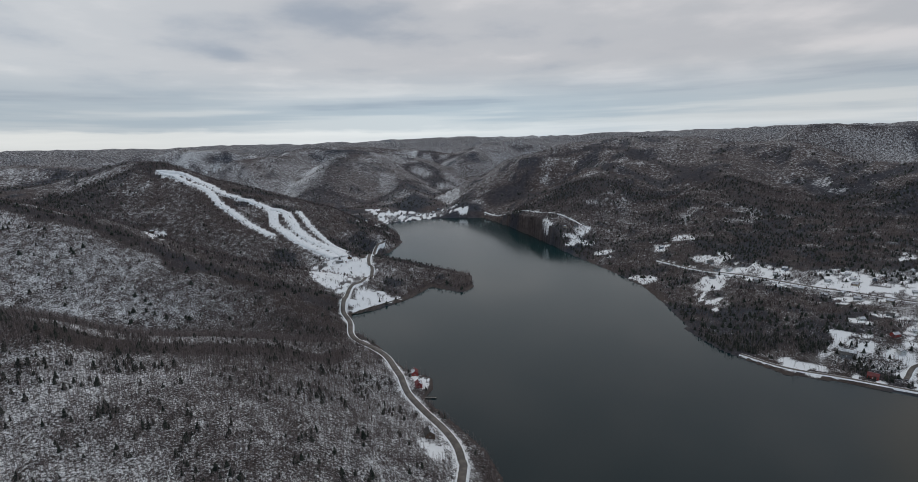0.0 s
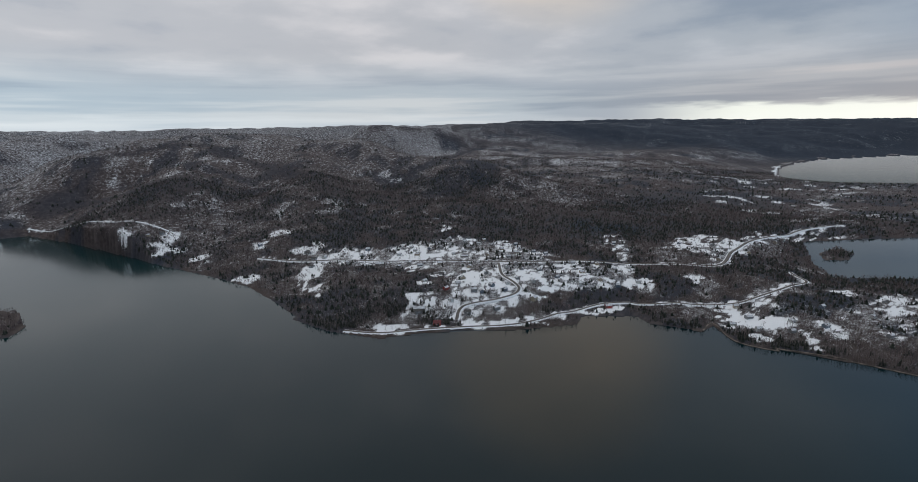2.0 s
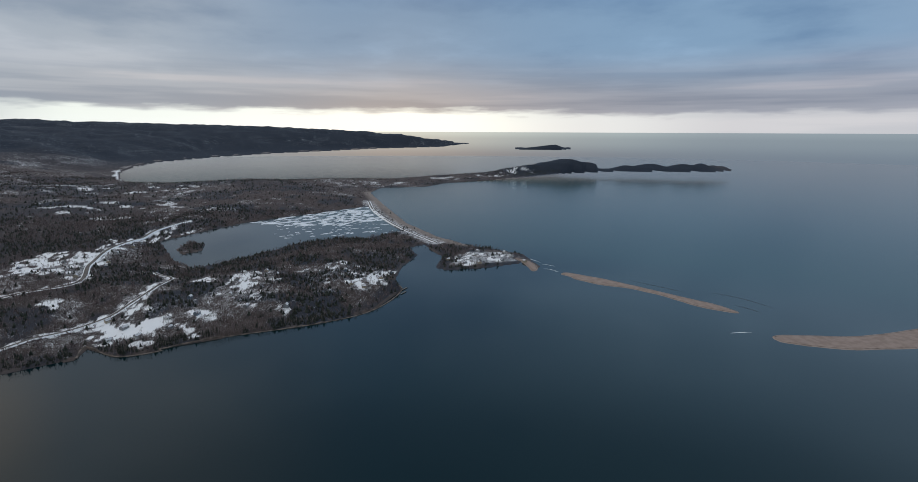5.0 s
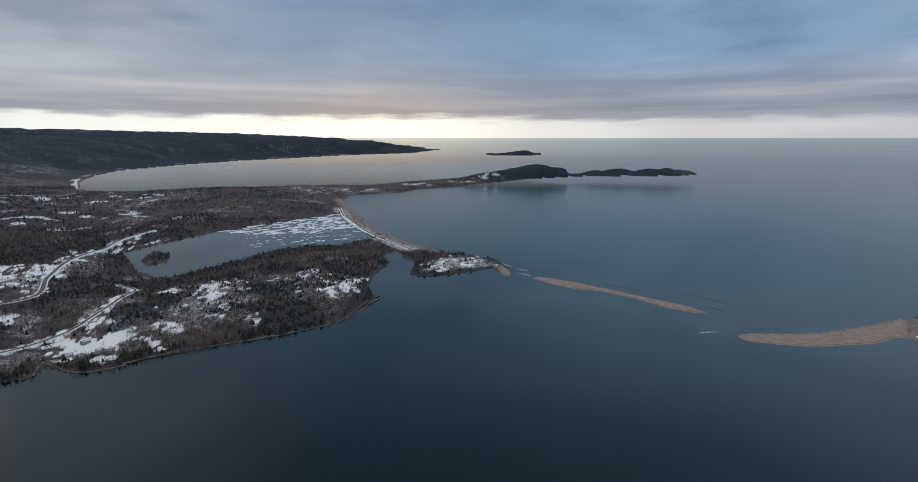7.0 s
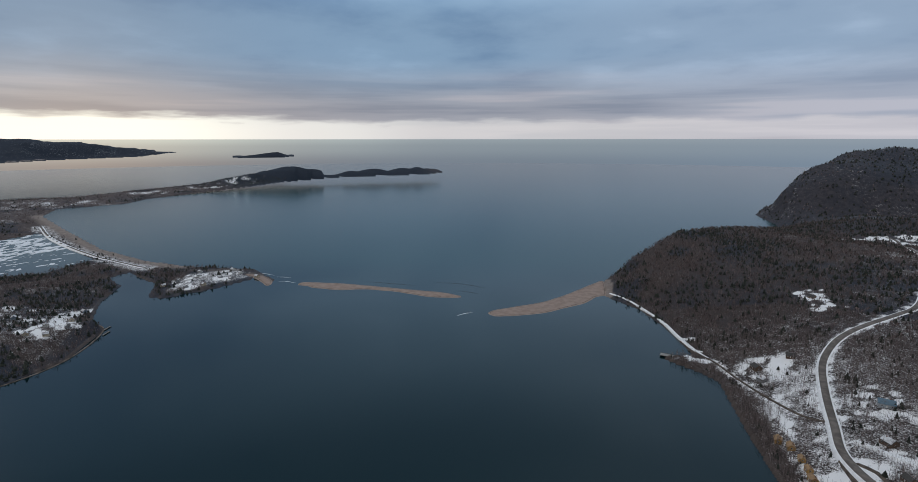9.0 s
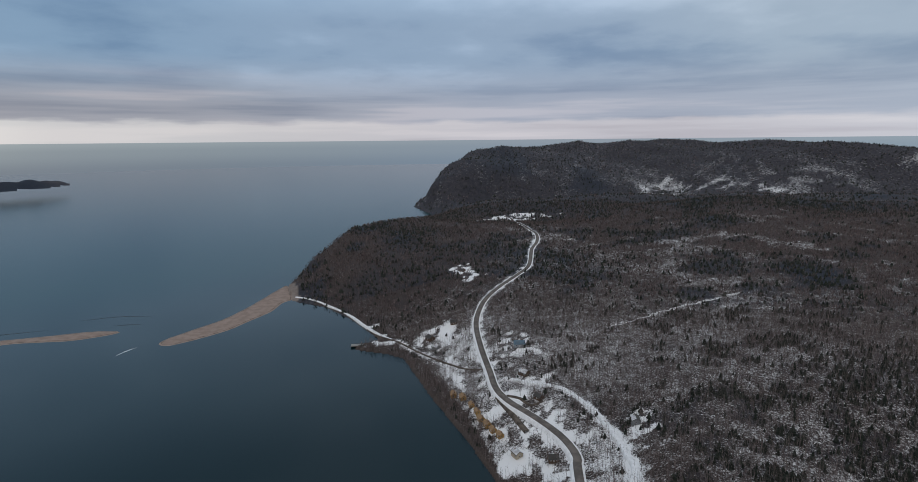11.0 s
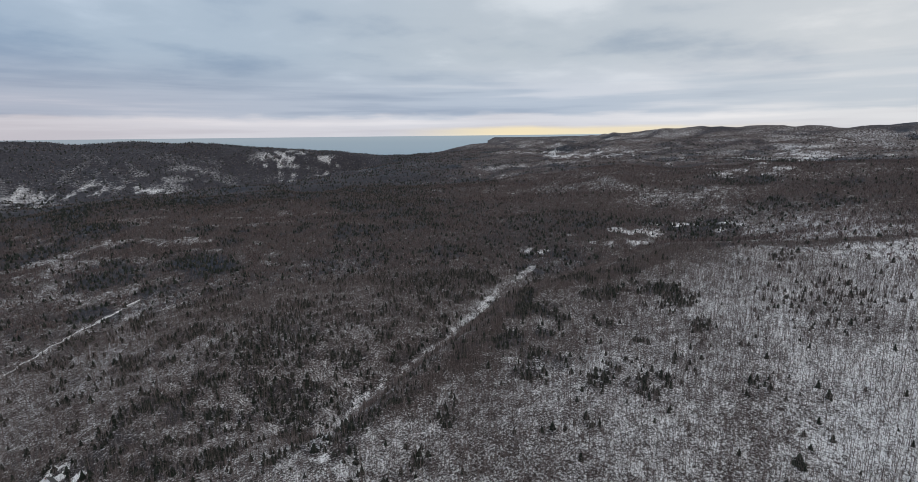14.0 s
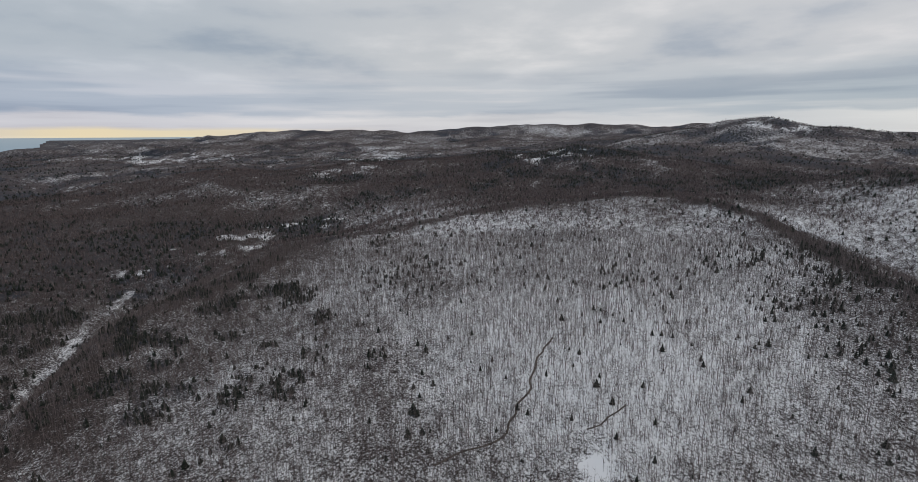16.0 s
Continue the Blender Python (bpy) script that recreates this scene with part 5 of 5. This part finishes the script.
MAT_ROOF_SNOW = simple("roof_snow", (0.42, 0.42, 0.44), (0.66, 0.67, 0.69), 0.4, 0.85)
MAT_SHINGLE = paint("dark_shingles", (0.10, 0.095, 0.09))
MAT_GLASS = Mat("window_glass", 0.08).colour((0.02, 0.025, 0.03)).m
MAT_TRIM = paint("white_trim", (0.70, 0.70, 0.69), 0.85)
MAT_BRICK = paint("chimney_brick", (0.22, 0.13, 0.10))
MAT_WOOD = paint("weathered_wood", (0.17, 0.13, 0.10), 0.55)
KINDS = {
    "white": (paint("white_clapboard", (0.62, 0.62, 0.60)), MAT_SHINGLE, 4.6, 3.7, 3.0, 5.4, "white clapboard house with a snow-dusted dark roof in a snowy yard"),
    "grey": (paint("grey_siding", (0.27, 0.28, 0.29)), MAT_SHINGLE, 5.0, 3.8, 2.8, 5.0, "grey-sided bungalow with a dark roof among bare trees"),
    "beige": (paint("beige_siding", (0.46, 0.40, 0.31)), paint("brown_shingles", (0.13, 0.10, 0.085)), 4.4, 3.6, 3.1, 5.6, "beige house with a brown snow-dusted roof in the village"),
    "slate": (paint("slate_siding", (0.17, 0.21, 0.26)), MAT_SHINGLE, 4.2, 3.5, 3.0, 5.6, "slate-blue house with a dark roof in a snowy clearing"),
    "red": (paint("red_boards", (0.36, 0.07, 0.06)), paint("maroon_roof", (0.20, 0.06, 0.06)), 5.0, 3.8, 3.0, 5.6, "red wooden house with a maroon roof beside the water"),
    "long": (paint("tan_siding", (0.30, 0.28, 0.26)), MAT_SHINGLE, 8.5, 4.0, 3.0, 5.2, "long low grey building with a dark roof on open snow"),
    "dark": (paint("stained_boards", (0.13, 0.085, 0.06)), paint("dark_roof", (0.075, 0.07, 0.068)), 5.2, 4.4, 3.0, 6.2, "dark-stained timber house with a steep dark roof in snow"),
    "blue": (paint("pale_siding", (0.40, 0.43, 0.45)), paint("blue_metal_roof", (0.13, 0.20, 0.26)), 5.6, 4.6, 3.0, 5.6, "house with a blue-grey metal roof on a snowy slope"),
    "cabin": (paint("honey_pine", (0.46, 0.28, 0.10)), paint("tan_roof", (0.34, 0.22, 0.12)), 3.4, 2.6, 2.5, 4.3, "small honey-coloured wooden cabin in a row above the shore"),
}


def house(kind):
    wall, roof, w, d, h, peak, label = KINDS[kind]
    ob = tagged(new("cabin" if kind == "cabin" else "house"), label, "cabin" if kind == "cabin" else "house", "cabins in a row above the shore" if kind == "cabin" else "houses of the village")
    part("wall", gable_shell(w, d, h, peak - 0.1), wall, ob)
    r = part("roof", roof_slabs(w, d, h, peak, 0.45, 0.2), roof, ob)
    if kind not in ("cabin", "blue"):
        part("snow", roof_slabs(w, d, h, peak, 0.45, 0.16, 0.21, 0.5, (1,) if kind in ("red", "dark", "grey") else (1, -1)), MAT_ROOF_SNOW, r, "patchy snow lying on the roof")
    part("chimney", one_box(w * 0.35, 0.5, peak - 1.2, w * 0.35 + 0.7, 1.2, peak + 0.9), MAT_BRICK, ob)
    part("door", one_box(-0.5, -d - 0.06, 0.0, 0.5, -d - 0.003, 2.05), MAT_TRIM, ob)
    for x in (-w * 0.6, w * 0.6):
        for y, s_ in ((-d, -1), (d, 1)):
            win = part("window", one_box(x - 0.65, min(y, y + 0.07 * s_) - (0.003 if s_ < 0 else -0.003), 0.95, x + 0.65, max(y, y + 0.07 * s_) - (0.003 if s_ < 0 else -0.003), 2.15), MAT_TRIM, ob)
            y2 = y + 0.075 * s_
            part("pane", one_box(x - 0.52, min(y2, y2 + 0.03 * s_), 1.08, x + 0.52, max(y2, y2 + 0.03 * s_), 2.02), MAT_GLASS, win)
    for s_ in (-1, 1):
        win = part("window", one_box(min(w * s_, (w + 0.07) * s_) + 0.003 * s_, -0.6, 1.0, max(w * s_, (w + 0.07) * s_) + 0.003 * s_, 0.6, 2.2), MAT_TRIM, ob)
        x2 = (w + 0.08) * s_
        part("pane", one_box(min(x2, x2 + 0.03 * s_), -0.48, 1.12, max(x2, x2 + 0.03 * s_), 0.48, 2.08), MAT_GLASS, win)
    return ob


def nearest_road_angle(x, y):
    best, ang = 1e9, 0.0
    for line, _ in ROADS + TRACKS:
        c = densify(line, 12)
        k = int(np.argmin(np.hypot(c[:, 0] - x, c[:, 1] - y)))
        d = float(np.hypot(c[k, 0] - x, c[k, 1] - y))
        if d < best:
            q = c[min(k + 1, len(c) - 1)] - c[max(k - 1, 0)]
            best, ang = d, math.atan2(q[1], q[0])
    return best, ang


def settle_houses():
    rng = random.Random(5)
    models = {}
    spots = [(p, None) for p in VILLAGE_HOUSES + POINT_HOUSES + HEAD_HOUSES]
    for name, places in (("red", RED_HOUSES), ("long", LONG_HOUSES), ("dark", DARK_HOUSES), ("blue", BLUE_HOUSES), ("cabin", CABINS)):
        spots += [(p, name) for p in places]
    taken = [p for p, _ in spots]
    for poly, count in zip(VILLAGE, (34, 7, 6, 5, 9, 3, 8)):
        xs, ys = [p[0] for p in poly], [p[1] for p in poly]
        for _ in range(count * 12):
            if not count:
                break
            x, y = rng.uniform(min(xs), max(xs)), rng.uniform(min(ys), max(ys))
            if not inside(np.array([x]), np.array([y]), poly)[0] or min(math.hypot(x - a, y - b) for a, b in taken) < 21 or nearest_road_angle(x, y)[0] < 10:
                continue
            taken.append((x, y))
            spots.append(((x, y), None))
            count -= 1
    for (x, y), kind in spots:
        kind = kind or rng.choice(("white", "white", "grey", "grey", "beige", "slate"))
        d, ang = nearest_road_angle(x, y)
        if d < 9:
            tries = [(x + g * (11 - d) * math.sin(ang), y - g * (11 - d) * math.cos(ang)) for g in (1, -1, 2, -2)]
            x, y = max(tries, key=lambda q: min(float(sample(GS, np.array([q[0]]), np.array([q[1]]))[0]), 12) + min(nearest_road_angle(*q)[0], 12))
        turn = math.degrees(ang) + rng.choice((0, 0, 90, 180)) + rng.uniform(-12, 12)
        if kind == "cabin":
            turn = math.degrees(ang) + rng.uniform(-6, 6)
        zs = sample(GZ, np.array([x - 4, x + 4, x, x]), np.array([y, y, y - 4, y + 4]))
        m = pose(x, y, max(0.8, float(zs.max()) - 0.3), 0, 0, turn) @ Matrix.Scale(rng.uniform(0.78, 0.98), 4)
        if kind in models:
            copy_thing(models[kind], m)
        else:
            models[kind] = house(kind)
            models[kind].matrix_basis = m


settle_houses()

# ---- wharf, docks, ice and surf ----


MAT_DECK = paint("grey_decking", (0.34, 0.33, 0.31), 0.6)


def jetty(name, x0, y0, x1, y1, half, deck, label):
    ln = math.hypot(x1 - x0, y1 - y0)
    ob = tagged(new(name), label, name)
    ob.matrix_basis = pose(x0, y0, 0, 0, 0, math.degrees(math.atan2(y1 - y0, x1 - x0)))
    n = max(3, int(ln / 0.9))
    bm = bmesh.new()
    for k in range(n):
        a = ln * k / n
        box(bm, a + 0.02, -half, deck - 0.12, a + ln / n - 0.02, half, deck)
    part("deck", bm, MAT_DECK, ob)
    for s_ in (-1, 1):
        part("kerb", one_box(0, s_ * (half - 0.15) - 0.12, deck + 0.004, ln, s_ * (half - 0.15) + 0.12, deck + 0.25), MAT_WOOD, ob)
    for k in range(max(2, int(ln / 5)) + 1):
        for s_ in (-1, 1):
            bm = bmesh.new()
            bmesh.ops.create_cone(bm, cap_ends=True, segments=8, radius1=0.2, radius2=0.17, depth=deck + 3,
                                  matrix=Matrix.Translation((min(ln - 0.3, 0.3 + k * 5), s_ * (half - 0.3), (deck - 3) / 2 - 0.13)))
            part("pile", bm, MAT_WOOD, ob)
    return ob


jetty("wharf", 202, -511, 166, -520, 3.6, 1.6, "long grey timber wharf reaching into the harbour")
jetty("dock", 684, -125, 694, -134, 1.0, 0.8, "small wooden dock at the wooded point")
jetty("dock", 702, -130, 712, -139, 1.0, 0.8, "small wooden dock at the wooded point")
jetty("dock", -37, 429, -26, 428, 1.0, 0.7, "small wooden dock below the red houses")
MAT_ICE = simple("lake_ice", (0.62, 0.65, 0.69), (0.80, 0.82, 0.85), 0.05, 0.6)
MAT_SURF = simple("surf_foam", (0.45, 0.50, 0.53), (0.72, 0.75, 0.77), 0.25, 0.7)
MAT_SHOAL = simple("wet_shoal", (0.020, 0.028, 0.032), (0.045, 0.05, 0.05), 0.2, 0.5)


def ice_floes():
    rng = np.random.default_rng(4)
    bm = bmesh.new()
    made = 0
    while made < 380:
        x, y = rng.uniform(1130, 1560), rng.uniform(-215, 125)
        main = bool(inside(np.array([x]), np.array([y]), LAKE_ICE)[0])
        if not main and not (rng.uniform() < 0.35 and inside(np.array([x]), np.array([y]), LAKE)[0] and y < 60):
            continue
        made += 1
        size = rng.uniform(2.5, 8) * rng.uniform(0.8, 2.0) * (1 if main else 0.55)
        turn = rng.normal(-1.0, 0.35)
        k = 11
        ring = []
        for q in range(k):
            t = q * 2 * math.pi / k
            r = size * rng.uniform(0.55, 1.15)
            u, v = r * math.cos(t) * 1.5, r * math.sin(t) * 0.62
            ring.append((x + u * math.cos(turn) - v * math.sin(turn), y + u * math.sin(turn) + v * math.cos(turn)))
        lift = 0.06 + made * 0.0004
        top = [bm.verts.new((a, b, lift)) for a, b in ring]
        low = [bm.verts.new((a, b, -0.1)) for a, b in ring]
        bm.faces.new(top)
        for q in range(k):
            bm.faces.new((low[q], low[(q + 1) % k], top[(q + 1) % k], top[q]))
    me = bpy.data.meshes.new("lake_ice")
    bm.to_mesh(me)
    bm.free()
    me.materials.append(MAT_ICE)
    tagged(new("lake_ice", me), "broken white ice floes on the small lake", "ice", kind="stuff")


ice_floes()


def flat_strip(name, line, half, z, material, label, category):
    c = densify(line, 2.0)
    d = np.gradient(c, axis=0)
    d /= np.linalg.norm(d, axis=1)[:, None] + 1e-9
    taper = np.sin(np.linspace(0.15, math.pi - 0.15, len(c)))
    wig = 1 + 0.5 * np.sin(np.arange(len(c)) * 1.7) * np.cos(np.arange(len(c)) * 0.61)
    side = np.stack([-d[:, 1], d[:, 0]], 1) * (half * taper * wig)[:, None]
    n = len(c)
    co = np.concatenate([np.column_stack([c - side, np.full(n, z)]), np.column_stack([c + side, np.full(n, z)])])
    i = np.arange(n - 1)
    me = mesh_from(name, co, np.stack([i, i + n, i + n + 1, i + 1], 1)[:, ::-1])
    me.materials.append(material)
    return tagged(new(name, me), label, category, kind="structure")


for line in SURF_LINES:
    flat_strip("surf", line, 0.9, 0.05, MAT_SURF, "white surf breaking at the end of the sand bar", "surf")
for line in SHOALS:
    flat_strip("shoal", line, 1.1, 0.04, MAT_SHOAL, "thin dark shoal line just under the water", "shoal")

# ---- single trees on the nearest slope ----


def spruce_tree(rng):
    ob = tagged(new("spruce_tree"), "dark green spruce standing in snow among bare trees", "tree", "spruces on the near slope")
    bm = bmesh.new()
    bmesh.ops.create_cone(bm, cap_ends=True, segments=7, radius1=0.17, radius2=0.05, depth=7.0, matrix=Matrix.Translation((0, 0, 3.0)))
    part("trunk", bm, MAT_BARK, ob)
    bm = bmesh.new()
    for k in range(9):
        z = 0.9 + k * 0.95
        reach = 1.75 * (1 - k / 10.5)
        for q in range(9):
            t = q * 2 * math.pi / 9 + k * 0.37 + rng.uniform(-0.2, 0.2)
            ln = reach * rng.uniform(0.7, 1.15)
            c, s_ = math.cos(t), math.sin(t)
            wd = 0.34 * ln
            v = [bm.verts.new(p) for p in ((0, 0, z + 0.55), (ln * 0.6 * c - wd * s_, ln * 0.6 * s_ + wd * c, z + 0.05), (ln * c, ln * s_, z - 0.18), (ln * 0.6 * c + wd * s_, ln * 0.6 * s_ - wd * c, z + 0.05))]
            bm.faces.new((v[0], v[1], v[2]))
            bm.faces.new((v[0], v[2], v[3]))
    tip = [bm.verts.new(p) for p in ((0.22, 0, 9.0), (-0.11, 0.19, 9.0), (-0.11, -0.19, 9.0), (0, 0, 10.4))]
    for a, b in ((0, 1), (1, 2), (2, 0)):
        bm.faces.new((tip[a], tip[b], tip[3]))
    part("crown", bm, MAT_SPRUCE, ob)
    return ob


def near_spruces():
    rng = random.Random(23)
    models = [spruce_tree(rng) for _ in range(4)]
    placed = 0
    while placed < 120:
        a, r = radians(rng.uniform(200, 266) if placed % 15 else rng.uniform(266, 330)), math.sqrt(rng.uniform(200 ** 2, 430 ** 2))
        x, y = r * math.sin(a), r * math.cos(a)
        px, py = np.array([x]), np.array([y])
        patch_ = float(fractal(px, py, 60, 77, 3)[0])
        if float(sample(GS, px, py)[0]) < 8 or float(sample(DENSITY, px, py)[0]) < 0.6 or patch_ < 0.5 + rng.uniform(0, 0.12):
            continue
        m = pose(x, y, float(sample(GZ, px, py)[0]) - 0.3, rng.uniform(-2, 2), rng.uniform(-2, 2), rng.uniform(0, 360)) @ Matrix.Scale(rng.uniform(0.30, 0.55), 4)
        if placed < 4:
            models[placed].matrix_basis = m
        else:
            copy_thing(models[placed % 4], m)
        placed += 1


near_spruces()
